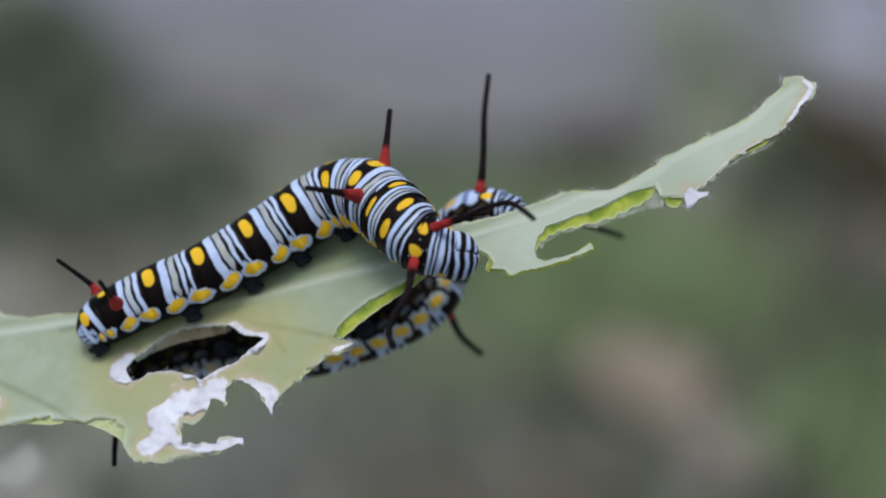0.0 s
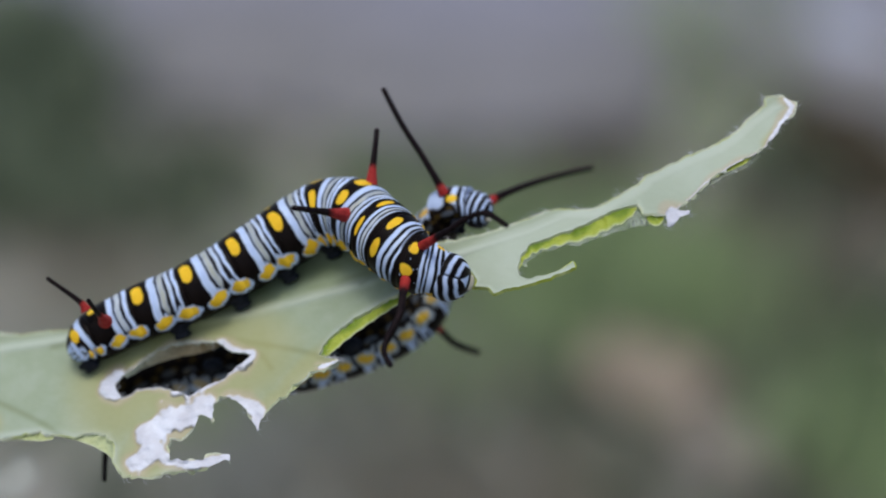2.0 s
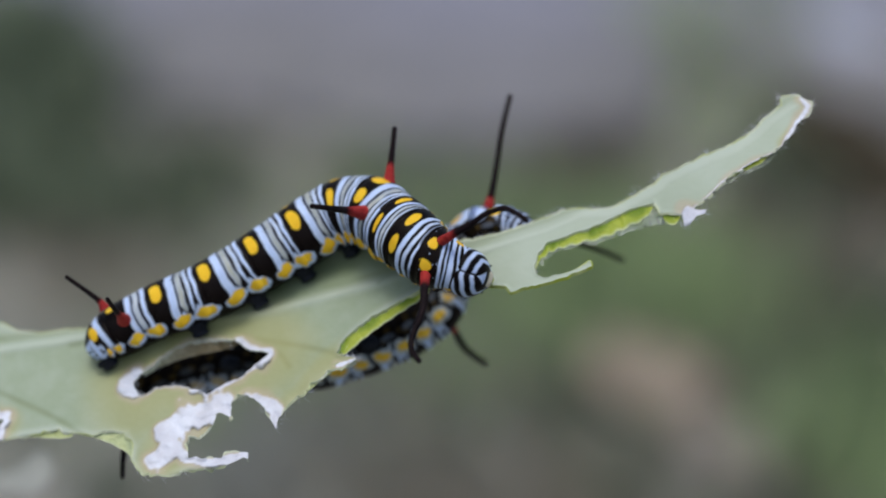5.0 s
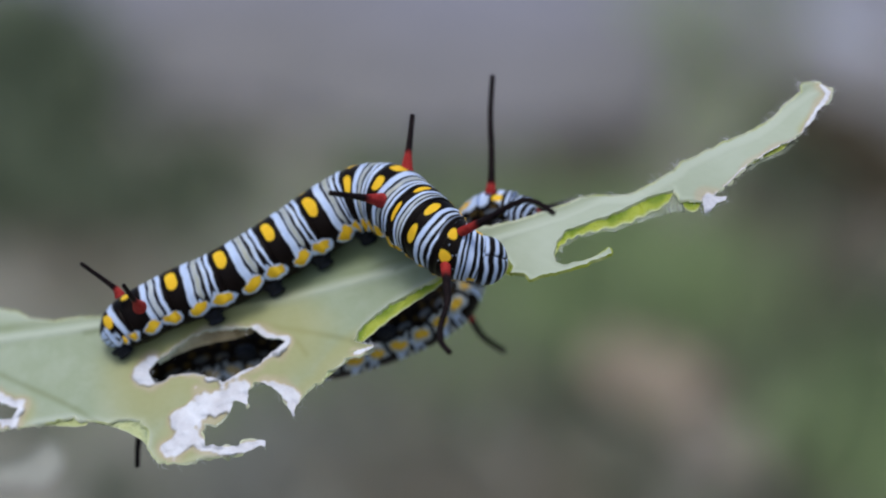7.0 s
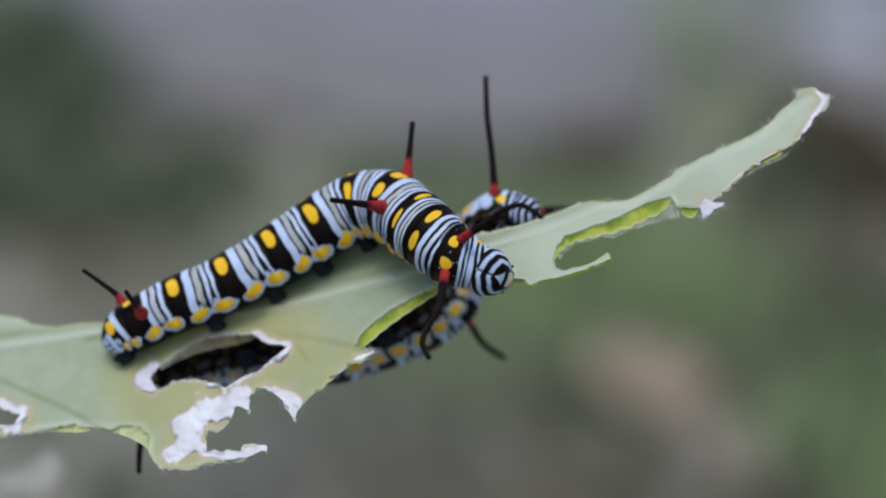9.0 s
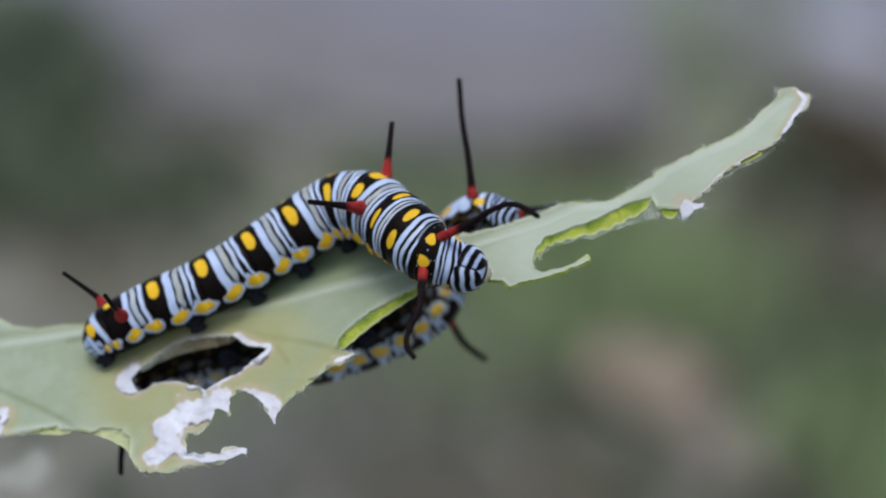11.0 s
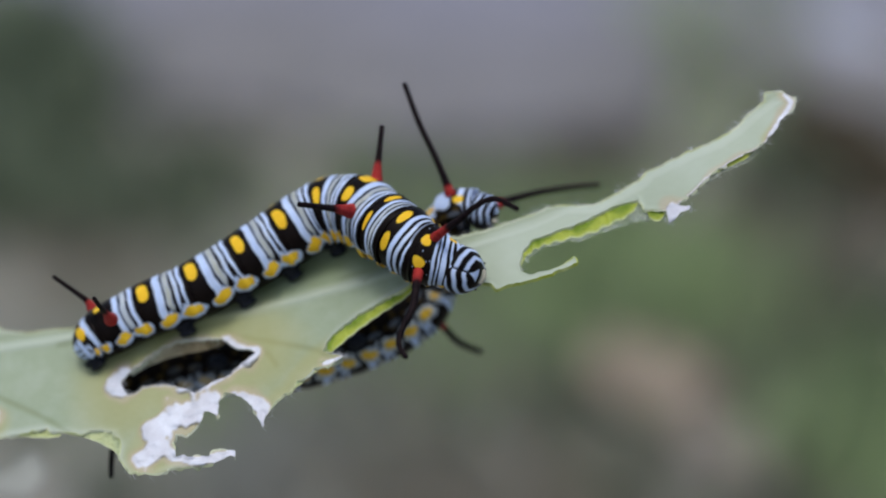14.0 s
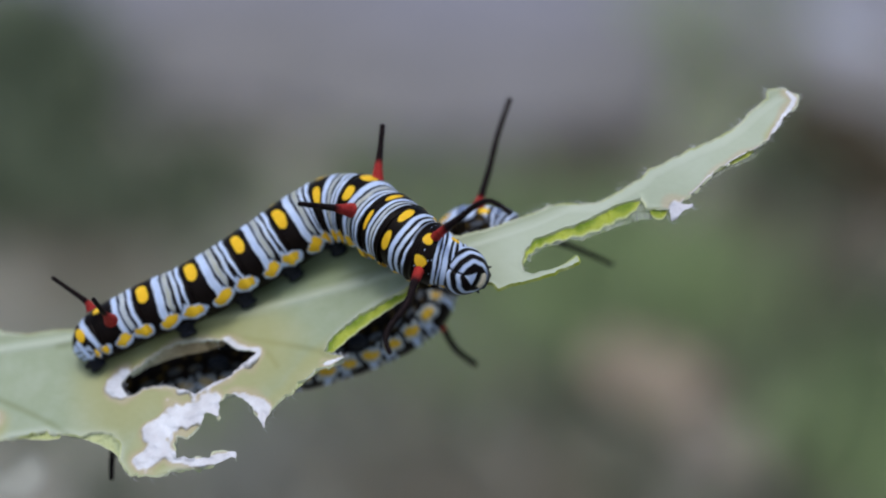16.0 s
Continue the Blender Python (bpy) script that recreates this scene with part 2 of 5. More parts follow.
HOLE_CORNER = [(-15.5, -6.86), (-14.23, -7.4), (-13.05, -7.57), (-13.72, -8.2)]
HOLE_LIP = [(-13.72, -8.25), (-15.16, -9.43), (-16.62, -10.06), (-17.79, -10.74)]
HOLE_NIB = [(-19.04, -10.49), (-18.21, -10.3), (-17.98, -10.74)]
DRY_PATCH = [(-21.07, -15.42), (-20.86, -13.98), (-20.1, -13.2), (-18.49, -12.54), (-16.69, -11.78)]
DRY_LIP = [(-19.5, -15.66), (-17.31, -16), (-15.52, -15.75), (-14.3, -15.4)]
DRY_TONGUE = [(-12.01, -13.05), (-12.06, -12.01), (-13.02, -11.41), (-14.42, -11.16)]
DRY_SPIKE = [(-7.1, -8.45), (-6.5, -8.25), (-5.9, -8.05), (-5.3, -7.9)]
DRY_NIB = [(21.48, 3.1), (21.81, 3.94), (22.97, 4.21)]
DRY_RIM = [(29.91, 9.77), (28.74, 8.91), (26.47, 7.78), (24.57, 6.56), (23.13, 5.16)]
DRY_TIP = [(31.6, 13.67), (32.15, 12.96), (31.08, 11.41), (29.91, 9.77)]
# course of the shade painted on the blade beneath the first caterpillar
BODY_SHADE_LINE = [(-24.5, -8.4), (-20.5, -6.0), (-16, -3.8), (-11, -1.4), (-6, 0.4), (-2.5, 0.1)]
SIDE_VEINS = [[(-29.85, -7.01), (-21.39, -5.61), (-16.5, -5.75), (-13.8, -6.45), (-10.4, -6.95), (-6.75, -7.65)], [(-44.17, -7.52), (-33.47, -11.51), (-28.51, -13.66), (-24.61, -15.79)], [(-3.97, -1.75), (-1.14, 0.05), (1.71, 1.47)], [(-13.8, -6.45), (-12.2, -7.5), (-11.2, -8.6)]]


def roughened(points, size, closed, seed, step=0.16):
    """Resample a line finely and fray it by up to size mm."""
    rng = np.random.default_rng(seed)
    p = np.asarray(points, float)
    if closed:
        p = np.vstack([p, p[:1]])
    out = []
    for a, b in zip(p[:-1], p[1:]):
        n = max(2, int(np.linalg.norm(b - a) / step))
        f = np.linspace(0, 1, n, endpoint=False)[:, None]
        out.append(a + (b - a) * f)
    out = np.vstack(out)
    fray = np.zeros((len(out), 2))
    for octave, k in ((13, 0.55), (4, 0.8), (2, 0.8)):
        raw = rng.normal(0, 1, (len(out) // octave + 3, 2))
        pos = np.arange(len(out)) / octave
        for c in range(2):
            fray[:, c] += k * np.interp(pos, np.arange(len(raw)), raw[:, c])
    return out + fray * size * 0.4


def line_distance(x, y, line):
    best = np.full(x.shape, 1e9)
    for (ax, ay), (bx, by) in zip(line[:-1], line[1:]):
        dx, dy = bx - ax, by - ay
        f = np.clip(((x - ax) * dx + (y - ay) * dy) / (dx * dx + dy * dy + 1e-12), 0, 1)
        best = np.minimum(best, np.hypot(x - ax - f * dx, y - ay - f * dy))
    return best


def inside(x, y, poly):
    hit = np.zeros(x.shape, bool)
    for (ax, ay), (bx, by) in zip(poly, np.roll(poly, -1, axis=0)):
        if ay == by:
            continue
        cross = ((ay > y) != (by > y)) & (x < (bx - ax) * (y - ay) / (by - ay) + ax)
        hit ^= cross
    return hit


def smooth_noise(x, y, scale, seed):
    rng = np.random.default_rng(seed)
    total = np.zeros_like(x)
    for k in range(7):
        a, f, ph = rng.uniform(0, 6.28), scale * rng.uniform(0.6, 1.9), rng.uniform(0, 6.28)
        total += np.sin((x * np.cos(a) + y * np.sin(a)) * f + ph)
    return total / 4.0


def build_leaf():
    leaf = thing("leaf", "pale grey-green chewed leaf with torn, papery white edges", "leaf")
    outline = np.vstack([roughened(UPPER_EDGE, 0.11, False, 1), roughened(TIP_EDGE, 0.2, False, 2), roughened(BITE_EDGE, 0.11, False, 3), roughened(LOWER_EDGE, 0.27, False, 4)])
    holes = [roughened(HOLE, 0.12, True, 5), roughened(SMALL_HOLE, 0.2, True, 6)]
    step = 0.12
    x0, y0 = outline.min(0) - step
    x1, y1 = outline.max(0) + step
    nx, ny = int((x1 - x0) / step) + 1, int((y1 - y0) / step) + 1
    gx, gy = np.meshgrid(x0 + step * np.arange(nx + 1), y0 + step * np.arange(ny + 1), indexing="ij")
    cx, cy = gx[:-1, :-1] + step / 2, gy[:-1, :-1] + step / 2
    keep = inside(cx, cy, outline)
    for h in holes:
        keep &= ~inside(cx, cy, h)
    ids = -np.ones(gx.shape, int)
    cells = np.argwhere(keep)
    used = np.zeros(gx.shape, bool)
    count = np.zeros(gx.shape, int)
    for di, dj in ((0, 0), (1, 0), (1, 1), (0, 1)):
        used[cells[:, 0] + di, cells[:, 1] + dj] = True
        np.add.at(count, (cells[:, 0] + di, cells[:, 1] + dj), 1)
    ids[used] = np.arange(used.sum())
    X, Y, rim = gx[used], gy[used], count[used] < 4
    # draw the stair-stepped border onto the true outline
    lines = np.vstack([np.stack([p, np.roll(p, -1, axis=0)], 1) for p in (outline, *holes)])
    for k in np.flatnonzero(rim):
        a, b = lines[:, 0], lines[:, 1]
        d = b - a
        f = np.clip(((X[k] - a[:, 0]) * d[:, 0] + (Y[k] - a[:, 1]) * d[:, 1]) / ((d ** 2).sum(1) + 1e-12), 0, 1)
        q = a + d * f[:, None]
        i = np.argmin((q[:, 0] - X[k]) ** 2 + (q[:, 1] - Y[k]) ** 2)
        X[k], Y[k] = q[i]
    # wear, veins and painted shade
    torn, frayed = smooth_noise(X, Y, 2.2, 11), smooth_noise(X, Y, 6.0, 14)
    dry, thin = np.zeros_like(X), np.zeros_like(X)
    for line, wide in ((np.vstack([holes[0], holes[0][:1]]), 0.05), (np.array(HOLE_LOBE), 0.46), (np.array(HOLE_CORNER), 0.5), (np.array(HOLE_LIP), 0.22), (np.array(HOLE_NIB), 0.4), (np.vstack([holes[1], holes[1][:1]]), 0.6), (np.array(DRY_PATCH), 1.1), (np.array(DRY_LIP), 0.36), (np.array(DRY_SPIKE), 0.14), (np.array(DRY_TONGUE), 0.5), (np.array(DRY_NIB), 0.6), (np.array(DRY_TIP), 0.22), (np.array(DRY_RIM), 0.06)):
        d = line_distance(X, Y, line)
        here = 1 - smooth_step(wide * 0.85, wide * 1.15, d + 0.42 * wide * torn + 0.22 * wide * frayed)
        scorched = 1 - smooth_step(wide * 1.0, wide * 1.2 + 0.45, d + 0.42 * wide * torn + 0.25 * smooth_noise(X, Y, 1.3, 17))
        dry = np.maximum(np.maximum(dry, here), 0.2 * scorched)
        if wide > 0.3:
            thin = np.maximum(thin, here)
    stain = np.zeros_like(X)
    for line, wide in ((np.array(HOLE), 5.8), (np.array(DRY_PATCH), 3.4), (np.array(LOWER_EDGE[:16]), 2.4), (np.array(SMALL_HOLE), 1.6), (np.array(DRY_TIP), 0.8)):
        d = line_distance(X, Y, line)
        stain = np.maximum(stain, 0.85 * (1 - smooth_step(0.2 * wide, wide, d + 0.5 * smooth_noise(X, Y, 0.9, 12))))
    crumple = np.zeros_like(X)
    for k in np.flatnonzero(thin > 0.01):
        p = Vector((X[k], Y[k] * 1.4, 0.0))
        crumple[k] = 0.55 * noise.fractal(p * 0.5, 1.0, 2.1, 2) + 0.3 * abs(noise.noise(p * 0.85)) + 0.08
    veins = 0.95 * np.exp(-(line_distance(X, Y, np.array(MIDRIB)) / 0.4) ** 2)
    grooves_and_shade = 0.5 * np.exp(-(line_distance(X, Y, np.array(MIDRIB) + np.array((0, 0.8))) / 0.4) ** 2)
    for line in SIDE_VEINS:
        grooves_and_shade = np.maximum(grooves_and_shade, np.exp(-(line_distance(X, Y, catmull(line, np.linspace(0, len(line) - 1, 24))) / 0.24) ** 2) * 0.5)
    # soft contact shade under the first caterpillar, painted into the leaf's colour
    body_shade = 0.9 * np.exp(-(line_distance(X, Y, np.array(BODY_SHADE_LINE)) / 1.9) ** 2) * (0.8 + 0.3 * smooth_noise(X, Y, 1.1, 15))
    grooves_and_shade = np.maximum(grooves_and_shade, np.clip(body_shade, 0, 1))
    veins = np.maximum(veins, 0.7 * np.exp(-(line_distance(X, Y, np.array(UPPER_EDGE)) / 0.9) ** 2))
    veins = np.maximum(veins, 0.62 * smooth_step(1.0, 9.0, X))
    for line in (UPPER_EDGE, TIP_EDGE, BITE_EDGE, LOWER_EDGE):
        veins = np.maximum(veins, 0.9 * np.exp(-(line_distance(X, Y, np.array(line)) / 0.28) ** 2))
    veins = np.maximum(veins, smooth_step(2.0, 8.0, X) * np.exp(-((line_distance(X, Y, np.array(UPPER_EDGE)) - 0.35) / 0.75) ** 2))
    Z = leaf_depth(X, Y) + 0.30 * veins - 0.06 * grooves_and_shade + thin * crumple
    top = np.stack([X, Y, Z], 1)
    normal = unit(np.array([0.0, SLOPE, 1.0]))
    edge = np.zeros_like(X)
    for line, sharp in ((UPPER_EDGE, 0.95), (TIP_EDGE, 0.95), (LOWER_EDGE, 0.95), (BITE_EDGE[9:20], 0.6)):
        edge = np.maximum(edge, sharp * np.exp(-(line_distance(X, Y, np.array(line)) / 0.35) ** 2))
    thick = ((0.78 - 0.62 * thin) * (1 - edge))[:, None]
    low = lean_back(top - normal * thick)
    top = lean_back(top)
    faces_top, faces_low, edges = [], [], {}
    for i, j in cells:
        q = (ids[i, j], ids[i + 1, j], ids[i + 1, j + 1], ids[i, j + 1])
        faces_top.append(q)
        for a, b in zip(q, q[1:] + q[:1]):
            if (b, a) in edges:
                del edges[(b, a)]
            else:
                edges[(a, b)] = 1
    n = len(top)
    faces_low = [tuple(n + v for v in reversed(q)) for q in faces_top]
    col = np.stack([dry, stain, veins, grooves_and_shade], 1)
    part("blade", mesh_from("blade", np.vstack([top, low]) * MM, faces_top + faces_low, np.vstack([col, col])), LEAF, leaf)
    # the cut wall, swelling outwards a little between the two skins
    wall_verts, wall_faces, wall_col, index = [], [], [], {}
    moist = line_distance(X, Y, np.array(BITE_EDGE[11:19]))
    centre = 0.5 * (top + low)
    for a, b in edges:
        out = np.array([Y[b] - Y[a], X[a] - X[b], 0.0])
        out = out / (np.linalg.norm(out) + 1e-9)
        for v in (a, b):
            if v not in index:
                index[v] = len(wall_verts)
                wall_verts += [top[v], centre[v] + 0.16 * out * (1 - dry[v]), low[v]]
                pale_rim = 0.12 if moist[v] < 0.7 else 0.75
                wall_col += [np.array((min(1.0, max(0.0, dry[v] + pale_rim + 0.3 * torn[v])), 0, 0, 0))] * 3
        p, q = index[a], index[b]
        wall_faces += [(p, p + 1, q + 1, q), (p + 1, p + 2, q + 2, q + 1)]
    part("cut_edge", mesh_from("cut_edge", np.array(wall_verts) * MM, wall_faces, np.array(wall_col), False), FLESH, leaf, "bright green cut edge of the leaf")
    return leaf


def chewed_ledge(leaf, upper, lower, deep, seed, dry=0.0, bites=0.16, pale=0.0):
    """A sloping band of bitten flesh between the upper skin and the thin lower skin, gnawed in small scallops."""
    rng = np.random.default_rng(seed)
    n, m = 140, 11
    u = np.linspace(0, len(upper) - 1, n)
    w = np.linspace(0, len(lower) - 1, n)
    a, b = catmull(upper, u), catmull(lower, w)
    far = np.concatenate([[0], np.cumsum(np.hypot(*np.diff(a, axis=0).T))])
    bite = np.abs(np.sin(far * 2.6 + 1.2 * np.sin(0.9 * far + seed)))
    gnaw = bites * (bite - 0.45) * (0.7 + 0.5 * np.sin(far * 1.1 + seed))
    away = unit(a - b)
    a = a + away * (gnaw + 0.05)[:, None]
    b = b + away * (0.06 * np.sin(far * 5.1 + seed) * bites / 0.16)[:, None]
    ends = np.sin(np.linspace(0.02, 0.98, n) * np.pi)[:, None] ** 0.35
    verts = []
    for k in range(m):
        f = k / (m - 1)
        p = a * (1 - f * ends) + b * f * ends
        hollow = -0.09 * math.sin(f * math.pi) * bite
        z = leaf_depth(p[:, 0], p[:, 1]) + 0.04 - deep * f + hollow + rng.normal(0, 0.012, n) + 0.05 * np.sin(far * 7 + 1.3 * np.sin(2.3 * far)) * (1 - f)
        verts.append(np.column_stack([p, z]))
    front = np.vstack(verts)
    back = front + np.array([0, 0.2, -0.35])
    f = np.repeat(np.linspace(0, 1, m), n)
    col = np.zeros((len(front), 3))
    col[:, 0] = 0.85 * (1 - smooth_step(0.03, 0.16, f)) if dry else 0.8 * smooth_step(0.86, 1.0, f)
    col[:, 1] = (1 - smooth_step(0.15, 0.75, f + 0.25 * np.tile(np.sin(far * 1.7 + seed), m))) * (1 - dry)
    col[:, 2] = dry
    col[:, 0] = np.maximum(col[:, 0], pale)
    if dry:
        col[:, 0] = np.maximum(col[:, 0], 0.6 * np.tile(1 - smooth_step(0.1, 0.7, far / far[-1]), m) * (1 - 0.5 * f))
    faces = grid_faces(m, n, wrap=False)
    e = len(front)
    faces += [tuple(e + v for v in reversed(q)) for q in faces]
    # the closing strips have corners of their own, so that the lips stay crisp
    rims = [front[:n], back[:n], front[-n:], back[-n:]]
    for i in range(n - 1):
        for k in (2 * e, 2 * e + 2 * n):
            q = (k + i, k + i + 1, k + n + i + 1, k + n + i)
            faces.append(q if k > 2 * e else q[::-1])
    verts, shades = np.vstack([front, back, *rims]), np.vstack([col, col, col[:n], col[:n], col[-n:], col[-n:]])
    part("chewed_ledge", mesh_from("chewed_ledge", lean_back(verts) * MM, faces, shades), FLESH, leaf, "dry brown chewed rim" if dry else "bright green chewed flesh")


def lower_skin(leaf, upper, lower, drop, seed):
    """The clear lower skin that is left hanging below the gnawed flesh, with a frayed rim."""
    n, m = 120, 6
    a = catmull(upper, np.linspace(0, len(upper) - 1, n))
    b = roughened(catmull(lower, np.linspace(0, len(lower) - 1, n)), 0.22, False, seed, 0.05)
    b = np.column_stack([np.interp(np.linspace(0, 1, n), np.linspace(0, 1, len(b)), b[:, c]) for c in (0, 1)])
    verts = []
    for k in range(m):
        p = a + (b - a) * (k / (m - 1))
        verts.append(np.column_stack([p, leaf_depth(p[:, 0], p[:, 1]) - drop - 0.1 * math.sin(k)]))
    front = np.vstack(verts)
    back = front - np.array([0, 0, 0.05])
    faces = grid_faces(m, n, wrap=False)
    e = len(front)
    faces += [tuple(e + v for v in reversed(q)) for q in faces]
    part("lower_skin", mesh_from("lower_skin", lean_back(np.vstack([front, back])) * MM, faces), MEMBRANE, leaf, "clear torn skin of the leaf's underside")


def edge_fibres(leaf, lines, count, seed, way=-1.6):
    """Fine pale hairs that fray from the torn edges."""
    rng = np.random.default_rng(seed)
    verts, faces = [], []
    for _ in range(count):
        line = np.array(lines[rng.integers(len(lines))])
        p = catmull(line, [rng.uniform(0, len(line) - 1)])[0]
        x, y = p + rng.normal(0, 0.1, 2)
        a, long, r = rng.normal(way, 0.8), rng.uniform(0.25, 0.9), rng.uniform(0.012, 0.024)
        z = leaf_depth(x, y) - rng.uniform(0.1, 0.6)
        b = len(verts)
        for f in (0.0, 0.5, 1.0):
            c = np.array((x + math.cos(a + f) * long * f, y + math.sin(a + f) * long * f, z + 0.1 * f))
            for s in range(3):
                verts.append(c + r * (1.1 - f) * np.array((math.cos(2.1 * s), math.sin(2.1 * s), 0.3 * s)))
        for ring in (0, 3):
            for s in range(3):
                q = (s + 1) % 3
                faces.append((b + ring + s, b + ring + q, b + ring + 3 + q, b + ring + 3 + s))
    ob = part("edge_fuzz", mesh_from("edge_fuzz", lean_back(verts) * MM, faces, np.tile((1.0, 0, 0), (len(verts), 1))), LEAF, leaf, "fine pale fuzz")
    ob["kind"] = "stuff"


# ---- caterpillars ----
# rows: middle of the body (mm), radius (mm), direction of the back; from the tail to the neck
FIRST_BODY = [
    (-27.79, -7.55, 2, 0.65, -0.6, 0.75, 0.1),
    (-27.08, -6.94, 2.1, 1.58, -0.55, 0.8, 0.15),
    (-25.74, -5.92, 2, 2.1, -0.45, 0.86, 0.2),
    (-22.39, -4.16, 1.6, 2.29, -0.42, 0.86, 0.32),
    (-18.39, -2.53, 1, 2.44, -0.42, 0.86, 0.32),
    (-14.42, -0.28, 0.2, 2.54, -0.42, 0.85, 0.34),
    (-10.93, 1.94, -0.6, 2.7, -0.36, 0.83, 0.4),
    (-7.41, 4.08, -1.1, 2.75, -0.2, 0.83, 0.5),
    (-4.53, 4.3, -0.1, 2.83, -0.03, 0.7, 0.7),
    (-2.36, 2.72, 1.9, 2.82, 0.1, 0.3, 0.95),
    (-1.2, 1.7, 3, 2.71, 0.03, 0.05, 1),
    (0.52, 0.24, 3.9, 2.5, 0, 0.03, 1),
    (2.12, -0.44, 4, 2.1, 0.05, 0.03, 1),
    (3.46, -0.88, 3.8, 1.75, 0.1, 0.03, 1),
]
SECOND_BODY = [
    (-27.72, -13.74, -2.6, 0.67, 0, -0.5, -0.85),
    (-26.94, -13.09, -2.8, 1.63, 0, -0.5, -0.85),
    (-25.67, -12.18, -5, 2.23, 0, -0.5, -0.85),
    (-21.72, -9.98, -5.6, 2.43, 0, -0.5, -0.85),
    (-17.88, -9.09, -6.2, 2.54, 0, -0.5, -0.85),
    (-14, -9.11, -6.6, 2.5, 0, -0.5, -0.85),
    (-9.98, -8.85, -6.4, 2.45, 0, -0.5, -0.85),
    (-6.1, -7.82, -7.4, 2.46, 0.1, -0.5, -0.85),
    (-2.42, -6.37, -8.2, 2.47, 0.25, -0.48, -0.85),
    (0.4, -4.56, -9, 2.43, 0.5, -0.4, -0.7),
    (1.59, -2.18, -9.5, 2.34, 0.6, -0.2, -0.7),
    (1.85, 0.97, -7.1, 1.98, -0.3, 0.5, -0.7),
    (3.76, 2.99, -4.4, 1.79, -0.15, 0.8, -0.5),
    (6.08, 3.23, -3.5, 1.57, 0.1, 0.85, -0.45),
]


FIRST_BODY, SECOND_BODY = lean_table(FIRST_BODY), lean_table(SECOND_BODY)


def body_point(table, s, angle, out=1.0):
    """A point on the body at fractional segment s and an angle from the back towards the animal's left, plus its outward direction."""
    row = catmull(table, [s])[0]
    ahead = catmull(table, [s + 0.05])[0] - catmull(table, [s - 0.05])[0]
    t = unit(ahead[:3])
    d = unit(row[4:7] - t * np.dot(row[4:7], t))
    side = np.cross(d, t)
    o = math.cos(radians(angle)) * d - math.sin(radians(angle)) * side
    return row[:3] + o * row[3] * out, o, t, d, side


